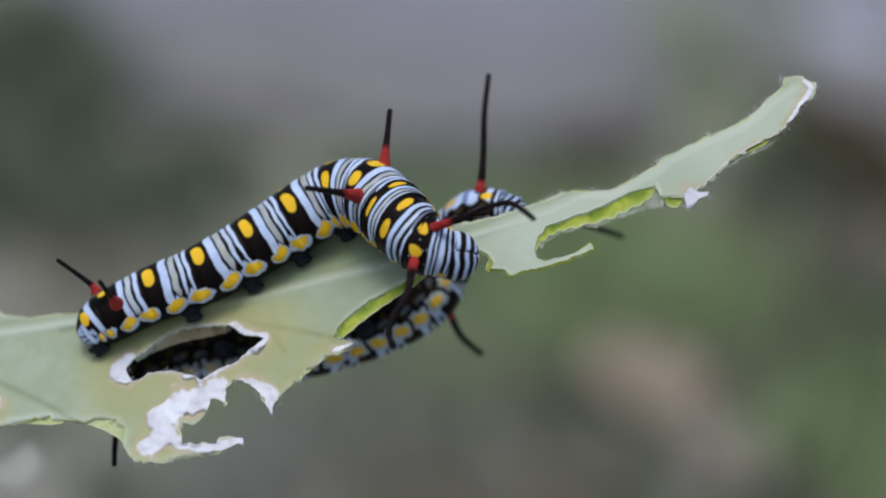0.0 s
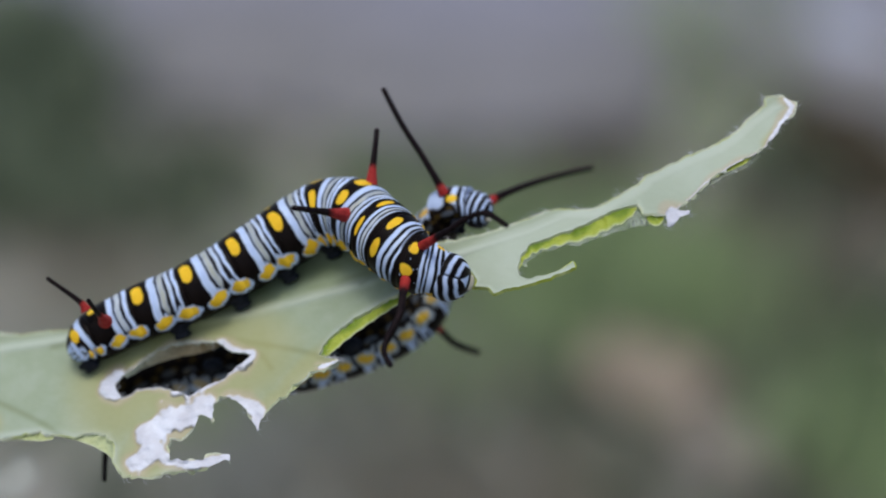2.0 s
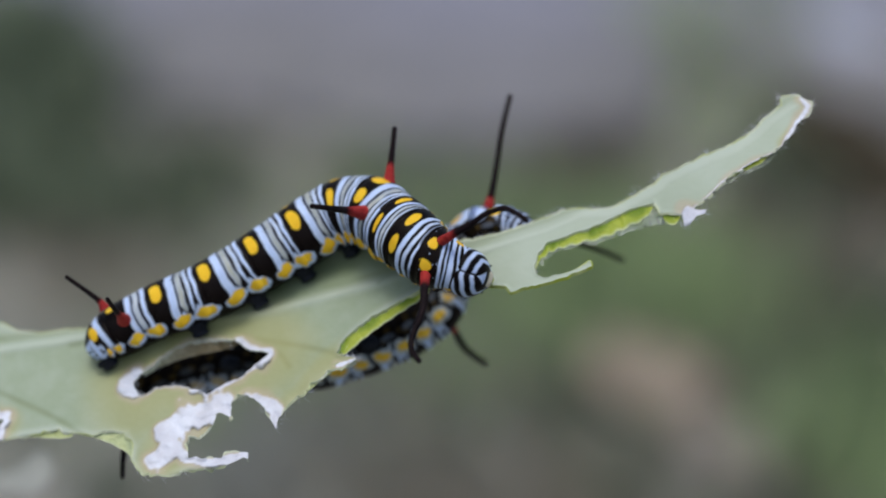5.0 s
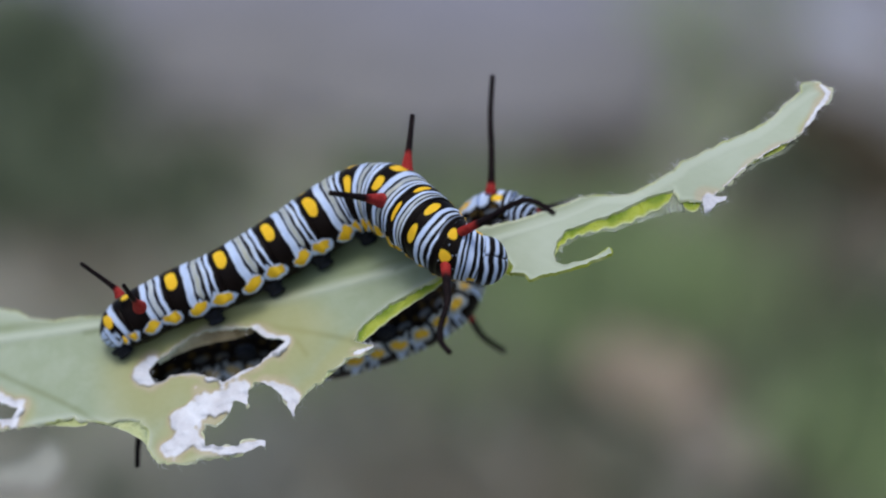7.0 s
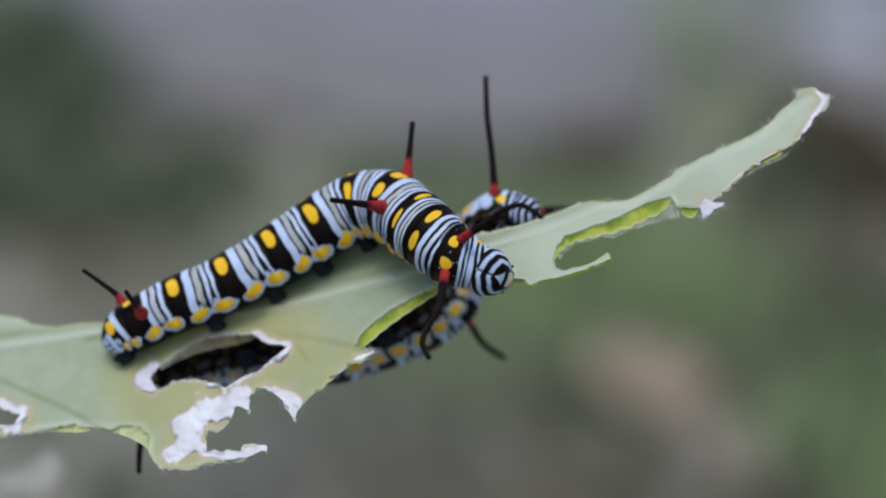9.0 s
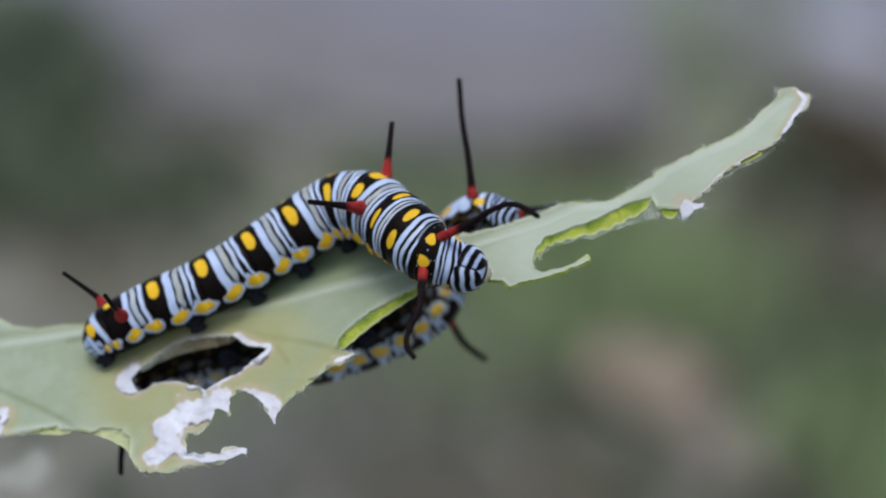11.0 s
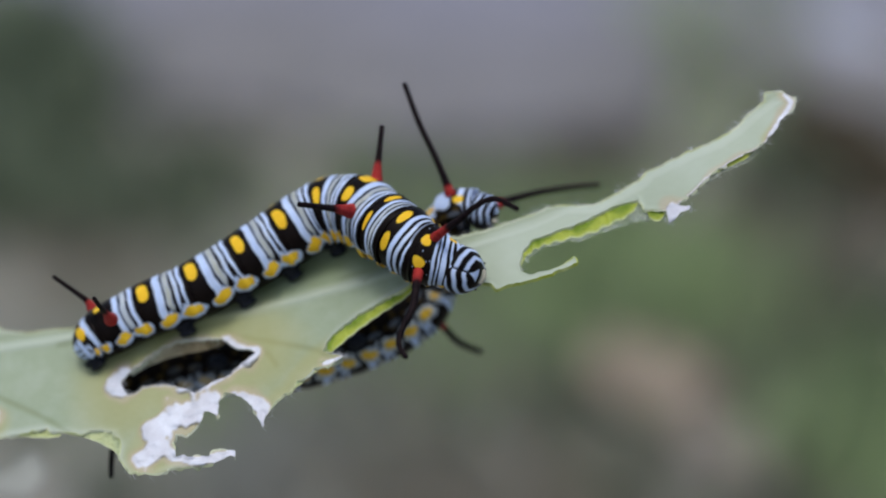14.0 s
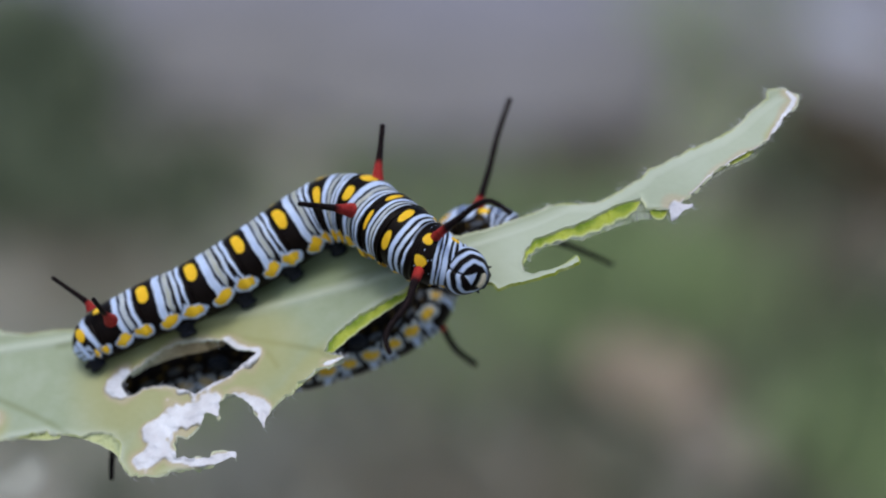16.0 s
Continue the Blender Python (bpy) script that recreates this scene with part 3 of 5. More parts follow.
def skin_pattern(u, a, k, pale, seed):
    """Masks of white, yellow and cream for u along the segment (0 tail side, 1 head side), a from the back (radians)."""
    rng = np.random.default_rng(seed)
    ph = rng.uniform(0, 6.28, 8)
    left = np.abs(a)
    wave = 0.013 * np.sin(2 * a + ph[0]) + 0.010 * np.sin(5 * a + ph[1]) + 0.004 * np.sin(11 * a + 9 * u + ph[2]) + 0.002 * np.sin(23 * a + ph[5])
    v = u + wave
    soft = 0.014
    w2 = 0.010 * np.sin(3 * a + ph[3]) + 0.004 * np.sin(8 * a + ph[4]) + 0.002 * np.sin(13 * a + ph[6])

    def band(lo, hi, w=0.0):
        return smooth_step(lo - soft, lo + soft, v + w) * (1 - smooth_step(hi - soft, hi + soft, v + w))

    def oval(uc, ac, ru, ra, power=2.0, edge=0.12):
        q = (np.abs((u - uc) / ru) ** power + np.abs((left - ac) / ra) ** power) ** (1 / power)
        return 1 - smooth_step(1 - edge, 1 + edge, q)

    cream = 0 * u
    tooth = joint = 0 * u
    if pale and k == 12:
        white = np.maximum.reduce([band(-0.1, 0.28), band(0.40, 0.55), band(0.68, 0.78, w2), band(0.90, 1.1)])
    elif pale and k == 11:
        white = np.maximum.reduce([band(-0.1, 0.14), band(0.25, 0.49, w2), band(0.58, 1.1)])
    elif pale and k == 10:
        white = np.maximum.reduce([band(0.40, 0.58), band(0.66, 0.80, w2), band(0.88, 1.1)])
    elif k == 12:
        white = np.maximum.reduce([band(-0.1, 0.12), band(0.24, 0.34, -w2), band(0.48, 0.70, w2), band(0.84, 1.1)])
    elif k == 11:
        white = np.maximum.reduce([band(0.535, 0.64, w2), band(0.72, 0.81, -w2), band(0.92, 1.1)])
    elif k == 10:
        white = np.maximum.reduce([band(0.415, 0.545), band(0.63, 0.735, 1.5 * w2), band(0.82, 0.885, -w2) * (0.35 + 0.65 * smooth_step(-0.2, 0.5, np.sin(3 * a + ph[6])))])
        cream = 0.2 * band(0.63, 0.735, 1.5 * w2)
    elif k == 9:
        white = np.maximum.reduce([band(0.425, 0.555), band(0.62, 0.725, w2), band(0.785, 0.86, -w2)])
        cream = 0.55 * band(0.62, 0.735, w2) + 0.3 * band(0.78, 0.86)
    elif k == 2:
        white = np.maximum.reduce([band(0.54, 0.66), band(0.71, 0.81, w2), band(0.87, 0.955)])
        cream = 0.6 * band(0.72, 0.80, w2)
    elif k == 1:
        white = np.maximum.reduce([band(0.66, 0.90, 0.10 * np.cos(a)), band(-0.1, 0.16) * smooth_step(0.8, 1.1, left), band(0.26, 0.44) * smooth_step(1.4, 1.6, left)])
    elif k == 0:
        lines = smooth_step(0.03, 0.08, np.abs(left - 1.45 - 0.4 * (u - 0.5))) * smooth_step(0.02, 0.07, np.abs(left - 1.95 + 0.3 * (u - 0.5)))
        white = np.maximum(band(0.15, 0.84, w2 * 2) * smooth_step(0.85, 1.05, left) * lines, band(0.90, 1.1) * smooth_step(0.8, 1.1, left))
    else:
        s4 = 0.865 + 0.03 * smooth_step(0.4, 1.6, left)
        taper = 0.026 * smooth_step(0.9, 1.7, left)
        white = np.maximum.reduce([band(0.375, 0.525), band(0.575, 0.685, w2), band(0.735 + taper, 0.812 - 0.3 * taper, -w2), band(s4, 0.945 - 0.4 * taper, 0.7 * w2)])
        streak = 0.5 + 0.5 * np.sin(5 * a + 3 * u + ph[4]) * np.sin(3 * a - 4 * u + ph[6])
        cream = smooth_step(0.56, 0.61, v + w2) * (1 - smooth_step(0.65, 0.70, v + w2)) * (0.55 + 0.4 * streak) + 0.35 * band(0.733, 0.812, -w2) * streak
        white = white * (1 - 0.28 * band(0.56, 0.70, w2))
        # the third stripe ends short of the flank, where a pale tooth rises beside it
        short = 1 - smooth_step(1.60, 1.78, left + 4.0 * np.abs(u - 0.63))
        middle = smooth_step(0.535, 0.555, v) * (1 - smooth_step(0.71, 0.73, v))
        white, cream = white * (1 - middle * (1 - short)), cream * short
        tooth = (1 - smooth_step(-0.012, 0.02, np.abs(u - 0.56) - 0.21 * (left - 1.56))) * smooth_step(1.56, 1.62, left)
        joint = (1 - smooth_step(-0.015, 0.02, np.abs(u - 0.84) - 0.27 * (left - 1.5))) * smooth_step(1.5, 1.58, left)
    shade = 0.07 * smooth_step(0.0, 1.0, np.sin(4 * a + 5 * u + ph[4]))
    white = white * (1 - shade)
    lat = {10: 1.75, 11: 1.5, 12: 1.5}.get(k, 2.1) if pale else 1.78 if k >= 9 else 2.35 if k == 0 else 2.02 if k == 1 else 1.93
    low = smooth_step(lat - 0.22, lat - 0.02, left + 0.10 * np.sin(12.57 * u + ph[6]))
    if not (pale and k >= 11):
        white = white * (1 - low)
    white = np.maximum(white, np.maximum(tooth, joint) * (1 - smooth_step(lat - 0.1, lat + 0.1, left)) * 0.9)
    cream = cream * (1 - low)
    # scalloped yellow line with a white border, low on the flanks
    yellow = np.zeros_like(u)
    halo = np.zeros_like(u)
    for uc, ac, ru, ra in ((0.40, lat + 0.07, 0.10, 0.15), (0.53, lat - 0.05, 0.12, 0.17), (0.92, lat - 0.02, 0.17, 0.18)):
        if 6 <= k <= 8 and not pale:
            ru, ra = 1.25 * ru, 1.3 * ra
        elif 2 <= k <= 5 and not pale:
            ru, ra = 1.13 * ru, 1.14 * ra
        for turn in (-1, 0, 1):
            du = u - uc - turn
            q = np.hypot(du / ru, (left - ac) / ra) + 0.10 * np.sin(3 * np.arctan2((left - ac) * 0.8, du) + ph[7] + 9 * uc) + 0.07 * np.sin(5 * np.arctan2(left - ac, du) + ph[5] + 2 * k)
            yellow = np.maximum(yellow, 1 - smooth_step(0.82, 1.0, q))
            q = np.hypot(du / ru, (left - ac - 0.06) / (1.08 * ra)) + 0.13 * np.abs(np.sin(2 * np.arctan2(left - ac, du) + ph[5]))
            halo = np.maximum(halo, 1 - smooth_step(1.24, 1.38, q + 0.10 * np.sin(9 * u + ph[2]) * np.sin(7 * left + ph[3])))
    if (k >= 12 and not pale) or k == 0:
        yellow, halo = yellow * 0.0, halo * 0.0
    if k == 1 and not pale:
        # pale lobe beside the anal legs
        halo = np.maximum(halo, oval(0.06, 1.80, 0.36, 0.36) * smooth_step(-0.5, 0.1, np.sin(9 * left + 5 * u)))
    if pale and k <= 10:
        # its flank is paler and blotched, cut by black dashes
        near = {9: 0.8, 10: 0.45}.get(k, 1.0) if k > 5 else 0.35
        seam = np.minimum(smooth_step(0.03, 0.07, np.abs(u - 0.24 - wave * 3)), smooth_step(0.025, 0.06, np.abs(u - 0.72 + wave * 3)))
        ragged = 0.06 * np.sin(12 * u + ph[5]) + 0.04 * np.sin(31 * u + ph[2])
        halo = (1 - smooth_step(0.24, 0.33, np.abs(left - lat + ragged))) * seam * 0.85 * near
        yellow = 0 * u
        for uc, ac in ((0.42, lat + 0.06), (0.54, lat - 0.03), (0.93, lat + 0.05), (1.05, lat - 0.03), (-0.07, lat + 0.05), (0.05, lat - 0.03)):
            q = np.hypot((u - uc) / 0.13, (left - ac) / 0.16) + 0.12 * np.sin(9 * u + 7 * left + ph[1])
            yellow = np.maximum(yellow, (1 - smooth_step(0.74, 1.02, q)) * 0.95 * near)
        cream = np.maximum(cream, 0.75 * halo)
    if pale and k == 12:
        yellow, halo = oval(0.44, 1.40, 0.12, 0.22, 2.3), 0 * u
    if pale and k == 11:
        yellow, halo = oval(0.74, 1.12, 0.17, 0.20, 2.3), 0 * u
    white = np.maximum(white, halo * 0.93)
    # pair of oval spots on the black band
    spot = {12: (0.25, 1.3, 0.28, 0.2), 11: (0.20, 0.42, 0.15, 0.22), 10: (0.22, 0.52, 0.118, 0.34), 9: (0.22, 0.54, 0.115, 0.33), 8: (0.18, 0.44, 0.15, 0.26), 7: (0.17, 0.55, 0.14, 0.36), 1: (0.36, 0.85, 0.25, 0.40), 2: (0.22, 0.30, 0.11, 0.19)}.get(k, (0.165, 0.58, 0.128, 0.40))
    if k and not (pale and k >= 10):
        wide = spot[2] * (1 - 0.38 * np.clip((left - spot[1]) / spot[3], -0.6, 1)) if k == 11 else spot[2] * (1 + 0.06 * np.sin(3 * k + 5 * left))
        q = (np.abs((u - spot[0]) / wide) ** 2.1 + np.abs((left - spot[1]) / spot[3]) ** 2.1) ** (1 / 2.1) + 0.035 * np.sin(3 * np.arctan2(left - spot[1], u - spot[0]) + ph[7])
        yellow = np.maximum(yellow, 1 - smooth_step(0.90, 1.05, q))
    if k == 11 and not pale:
        for _ in range(12):
            du, da = u - rng.uniform(0.02, 0.5), a - rng.uniform(-1.3, 1.3)
            white = np.maximum(white, 0.8 * (1 - smooth_step(0.008, 0.02, np.hypot(du, da * 0.55))))
    if pale and k >= 11:
        belly = smooth_step(1.5, 1.66, left + 0.10 * np.sin(17 * u + ph[3])) if k == 11 else smooth_step(1.56, 1.74, left - 0.9 * smooth_step(0.50, 0.62, u) + 0.10 * np.sin(17 * u + ph[3]))
    else:
        belly = smooth_step(lat + 0.36, lat + 0.50, left + 0.08 * np.sin(19 * u + ph[3]))
    white, cream, yellow = white * (1 - belly), cream * (1 - belly), yellow * (1 - belly)
    if pale:
        # pale oval blotches and olive mottling on the dark belly
        blot = 0 * u
        for uc, ac in ((0.30, lat + 0.60), (0.76, lat + 0.54)):
            blot = np.maximum(blot, oval(uc + 0.04 * math.sin(ph[1]), ac, 0.15, 0.13, 2.0, 0.35))
        mottle = smooth_step(0.1, 0.8, np.sin(13 * u + 3 * left + ph[1]) * np.sin(9 * left - 5 * u + ph[2]))
        white = np.maximum(white, belly * blot * (0.14 if k >= 6 else 0.05))
        cream = np.maximum(cream, belly * (0.06 * blot + 0.008 * mottle))
        yellow = np.maximum(yellow, belly * mottle * 0.045)
    return np.stack([white, yellow, cream], -1)


def segment_mesh(table, k, origin, seed, pale, nu=96, nv=200):
    s = np.linspace(k - 0.07, k + 1.07, nu)
    row = catmull(table, s)
    t = unit(catmull(table, s + 0.05)[:, :3] - catmull(table, s - 0.05)[:, :3])
    d = unit(row[:, 4:7] - t * (row[:, 4:7] * t).sum(1, keepdims=True))
    side = np.cross(d, t)
    a = np.linspace(-np.pi, np.pi, nv, endpoint=False)
    u = s - k
    # soft annulets and a crease at both ends
    ring = 1 - 0.03 * np.exp(-((u - 0.0) / 0.05) ** 2) - 0.03 * np.exp(-((u - 1.0) / 0.05) ** 2)
    ring += 0.014 * np.cos((u - 0.18) * 2 * np.pi) + 0.016 * np.abs(np.sin(u * np.pi * 5)) * smooth_step(0.3, 0.4, u)
    ca, sa = np.cos(a), np.sin(a)
    flank = 1 + (0.07 if k >= 9 and not pale else 0.13) * np.exp(-((np.abs(a) - (1.78 if k >= 9 and not pale else 2.1)) / 0.28) ** 2)[None, :] * (0.5 + 0.5 * np.sin(u * 2 * np.pi * 2 - 4.33))[:, None] - (0.10 if pale else 0.0) * smooth_step(2.35, 2.8, np.abs(a))[None, :]
    r = row[:, 3][:, None] * ring[:, None] * flank
    v = row[:, None, :3] + r[:, :, None] * (ca[None, :, None] * d[:, None] - sa[None, :, None] * side[:, None])
    if not pale:
        # the rings of the thorax stand a little askew
        v += (np.interp(s, [8.5, 9.5, 11, 12, 13], [0, 0.06, 0.11, 0.15, 0.18])[:, None] * r * sa[None, :])[:, :, None] * t[:, None]
    uu, aa = np.meshgrid(np.clip(u, 0.0, 1.0), a, indexing="ij")
    col = skin_pattern(uu, aa, k, pale, seed)
    verts = np.vstack([v.reshape(-1, 3), row[:1, :3], row[-1:, :3]])
    e = nu * nv
    faces = grid_faces(nu, nv) + [(e, j, (j + 1) % nv) for j in range(nv)] + [(e + 1, e - nv + (j + 1) % nv, e - nv + j) for j in range(nv)]
    faces = [f[::-1] for f in faces]
    cap = np.zeros((2, 3))
    return mesh_from("body_segment", (verts - origin) * MM, faces, np.vstack([col.reshape(-1, 3), cap]))


def head_mesh(radius):
    """The head capsule: z is the middle of the face, x towards the mouth."""
    nu, nv = 110, 160
    al = np.linspace(0.0, np.pi, nu)
    az = np.linspace(-np.pi, np.pi, nv, endpoint=False)
    A, B = np.meshgrid(al, az, indexing="ij")
    x, y, z = np.sin(A) * np.cos(B), np.sin(A) * np.sin(B), np.cos(A)
    cleft = 0.06 * np.exp(-(y / 0.06) ** 2) * (x < 0.1) * smooth_step(0.2, 0.5, A)
    r = 1 - cleft + 0.03 * np.cos(2 * B) * np.sin(A) ** 2
    jaw = 0.16 * np.exp(-((x - 0.8) / 0.25) ** 2 - (y / 0.45) ** 2) * (z > -0.2)
    r = r + jaw
    v = np.stack([x * r * 1.0, y * r * 1.04, z * r * 0.92], -1)
    wob = 0.025 * np.sin(5 * B + 1) + 0.015 * np.sin(9 * B)
    up = 1 - smooth_step(0.35, 0.75, x)
    arc = lambda lo, hi: smooth_step(lo - 0.03, lo + 0.03, A + wob) * (1 - smooth_step(hi - 0.03, hi + 0.03, A + wob))
    white = np.maximum.reduce([arc(0.62, 0.81), arc(1.07, 1.27), arc(1.53, 1.71), arc(1.98, 2.15)]) * up
    white *= smooth_step(0.02, 0.05, np.abs(y) + 0.0) * 0.95
    px, py = x + 0.20, y
    tri = (1 - smooth_step(0.17, 0.20, px)) * (1 - smooth_step(-0.02, 0.03, np.abs(py) - 0.60 * (px + 0.26))) * (z > 0)
    white = np.maximum(white, tri * 0.95)
    lab = smooth_step(0.22, 0.26, x) * (1 - smooth_step(0.50, 0.55, x)) * (1 - smooth_step(0.24, 0.32, np.abs(y))) * (z > 0)
    col = np.stack([white, 0 * white, lab * 0.9], -1).reshape(-1, 3)
    return mesh_from("head", v.reshape(-1, 3) * radius * MM, [f[::-1] for f in grid_faces(nu, nv)], col)


def frame_of(z_axis, x_hint):
    z = Vector(z_axis).normalized()
    x = Vector(x_hint)
    x = (x - z * x.dot(z)).normalized()
    y = z.cross(x)
    return Matrix((x, y, z)).transposed()


def proleg_mesh(length, radius):
    """A stubby, wrinkled leg that ends in a two-lobed, hooked foot."""
    rings, nv = 16, 28
    a = np.linspace(0, 2 * np.pi, nv, endpoint=False)
    verts = []
    for h in np.linspace(0, 1, rings):
        w = np.interp(h, [0, 0.3, 0.55, 0.75, 0.9, 1.0], [1.05, 0.95, 0.72, 0.74, 0.7, 0.42]) + 0.05 * math.sin(h * 26)
        lobe = 1 + 0.16 * smooth_step(0.6, 0.95, np.array(h)) * np.cos(2 * a) + 0.04 * np.sin(5 * a + 9 * h)
        verts += [(radius * w * k * math.cos(b) * MM, radius * w * k * 0.85 * math.sin(b) * MM, -length * h * MM) for b, k in zip(a, lobe)]
    verts += [(0, 0, 0), (0, 0, -length * 1.02 * MM)]
    e = rings * nv
    faces = [f[::-1] for f in grid_faces(rings, nv)]
    faces += [(e, j, (j + 1) % nv) for j in range(nv)] + [(e + 1, e - nv + (j + 1) % nv, e - nv + j) for j in range(nv)]
    return mesh_from("proleg", verts, faces)


def caterpillar(table, label, seed, head_dir, mouth_dir, head_at, head_size, filaments, legs):
    body = thing("caterpillar", label, "caterpillar", "caterpillars on the leaf")
    pieces = {}
    for k in range(13):
        origin = catmull(table, [k])[0][:3]
        pieces[k] = part("body_segment", segment_mesh(table, k, origin, seed * 40 + k, seed == 2), SKIN, body, "", origin * MM)
        pieces[k]["o"] = [float(c) for c in origin]
    h = part("head", head_mesh(head_size), SKIN, body, "glossy black head with white stripes", Vector(head_at) * MM)
    h.rotation_euler = frame_of(head_dir, mouth_dir).to_euler()
    pieces["head"] = h
    for name, x, z, wide, mat, text in (("labrum", 0.42, 0.87, 0.56, PALE_HORN, "cream-coloured upper lip"), ("mandible", 0.86, 0.62, 0.28, DARK, ""), ("mandible", 0.86, 0.62, -0.28, DARK, "")):
        pts = np.array([(x, -wide * 0.5, z - 0.06), (x + 0.03, 0.0, z), (x, wide * 0.5, z - 0.06)]) if mat is PALE_HORN else np.array([(x - 0.2, wide, z), (x, wide * 0.9, z - 0.1), (x + 0.1, wide * 0.3, z - 0.2)])
        v, f, c = tube(pts * head_size, [0.22 * head_size * 0.5, 0.26 * head_size * 0.5, 0.22 * head_size * 0.5], 14, 10)
        part(name, mesh_from(name, v * MM, f, c), mat, h, text)
    for side in (-1, 1):
        v, f, c = tube(np.array([(0.66, 0.5 * side, 0.45), (0.78, 0.56 * side, 0.48), (0.88, 0.6 * side, 0.48)]) * head_size, [0.13, 0.1, 0.05], 10, 8)
        part("antenna", mesh_from("antenna", v * MM, f, c), DARK, h)
    for name, k, points, thick, red, root_size in filaments:
        origin = np.array(pieces[k]["o"])
        points = lean_back(points)
        root = points[0]
        n = len(points)
        taper = [root_size, 0.25 * root_size + 0.75 * thick] + [thick * (1.0 - 0.45 * i / n) for i in range(n - 2)]
        v, f, c = tube(points, taper, 60, 14, red)
        ob = part("filament", mesh_from("filament", (v - root) * MM, f, c), FILAMENT, pieces[k], "thin black feeler with a red base", (root - origin) * MM)
        pieces[name] = ob
    for k, at in legs:
        for side in (-1, 1):
            p, o, t, d, _ = body_point(table, k, side * 152, 0.88)
            origin = np.array(pieces[int(k)]["o"])
            small = int(k) >= 10
            leg = part("true_leg" if small else "proleg", proleg_mesh(at * (0.8 if small else 1), 0.42 if small else 0.92), DARK, pieces[int(k)], "black leg", (p - origin) * MM)
            leg.rotation_euler = frame_of(-(o * 0.5 - d * 0.5), t).to_euler()
    return body, pieces


FIRST_FILAMENTS = [
    ("rear_far", 2, [(-26.26, -3.82, 4.4), (-26.64, -3.21, 4.6), (-27.77, -2.3, 5), (-29.25, -1.18, 5.5)], 0.2, 0.34, 0.5),
    ("rear_near", 2, [(-24.5, -4.7, 5.6), (-24.55, -4.3, 7.2), (-24.7, -3.7, 9), (-25.0, -2.85, 10.8)], 0.2, 0.5, 0.6),
    ("mid_far", 8, [(-3.06, 5.97, 0.5), (-2.92, 7.68, 0.3), (-2.74, 9.34, 0), (-2.55, 11.21, -0.4)], 0.25, 0.42, 0.66),
    ("mid_near", 8, [(-4.47, 3.87, 2.2), (-5.86, 4.08, 5), (-7.22, 4.24, 7.5), (-8.92, 4.42, 9.5)], 0.25, 0.44, 0.85),
    ("front_upper", 11, [(1.01, 1.1, 5), (2.89, 1.99, 7.4), (4.14, 2.56, 8.2), (5.55, 3.36, 9), (7.2, 3.69, 10), (8.93, 2.61, 11)], 0.27, 0.2, 0.47),
    ("front_lower", 11, [(0.18, -0.82, 5), (0.27, -2.44, 7.6), (0.36, -4.07, 9), (-0.18, -6.09, 10), (-0.18, -7.22, 10.6), (0.57, -8.13, 11)], 0.29, 0.17, 0.5),
]
SECOND_FILAMENTS = [
    ("rear", 2, [(-25.29, -14.34, 0), (-25.27, -15.25, 0.4), (-25.36, -16.62, 0.8), (-25.37, -18.06, 1)], 0.24, 0.3, 0.5),
    ("mid", 8, [(1.88, -5.15, -8.5), (2.49, -6.03, -10), (3.73, -7.81, -12), (5.71, -9.18, -14)], 0.30, 0.36, 0.42),
    ("front_near", 12, [(3.86, 4.6, -3.2), (3.96, 5.88, -3.2), (4.02, 8.46, -3.7), (3.98, 11.45, -4.2), (4.22, 14.78, -4.8)], 0.27, 0.2, 0.5),
    ("front_far", 12, [(7.33, 2.77, -5.4), (9.27, 2.88, -7), (11.87, 2.75, -9), (14.58, 2.37, -11), (17, 1.88, -13)], 0.27, 0.12, 0.5),
]
HEAD1_AT = (3.45, -0.95, 3.8)
HEAD2_AT = (6.42, 2.9, -3.1)

# ---- things on the leaf ----
LEAF_THING = build_leaf()
chewed_ledge(LEAF_THING, [(19.16, 5.12), (18.07, 4.78), (16.2, 4.26), (14.85, 3.42), (13.35, 2.78), (11.46, 2.02), (9.9, 1.1), (9.3, 0.2), (9.04, -0.5)], [(19.0, 3.5), (18.35, 3.1), (16.55, 2.5), (15.1, 2.02), (13.05, 1.56), (11.2, 1.08), (10.15, 0.5), (9.6, -0.18), (9.35, -0.75)], 0.16, 21, 0.0, 0.26)
lower_skin(LEAF_THING, [(20.0, 4.1), (19.0, 4.3), (18.35, 3.7), (16.5, 3.2), (15.05, 2.7), (13.0, 2.2), (11.1, 1.6), (10.05, 0.8), (9.5, 0.0)], [(20.0, 3.05), (19.3, 3.05), (18.2, 2.85), (16.45, 2.3), (14.95, 1.84), (13.1, 1.38), (11.35, 0.92), (10.25, 0.34), (9.7, -0.3)], 0.2, 28)
chewed_ledge(LEAF_THING, [(-23.44, -15.61), (-23.63, -14.77), (-24.26, -13.91), (-25.51, -13.73), (-27.08, -13.99), (-28, -14)], [(-23.55, -16.29), (-24.48, -15.37), (-25.54, -14.72), (-26.39, -14.42), (-27.32, -14.25), (-28.17, -14.17)], 0.14, 23, 0.0, 0.06, 0.5)
chewed_ledge(LEAF_THING, [(-28.68, -13.84), (-29.95, -13.55), (-31.33, -13.79), (-33.17, -14.06), (-34.52, -14.38)], [(-28.72, -14.61), (-29.82, -14.46), (-31.26, -14.31), (-33.13, -14.37), (-34.51, -14.51)], 0.14, 24, 0.0, 0.06, 0.4)
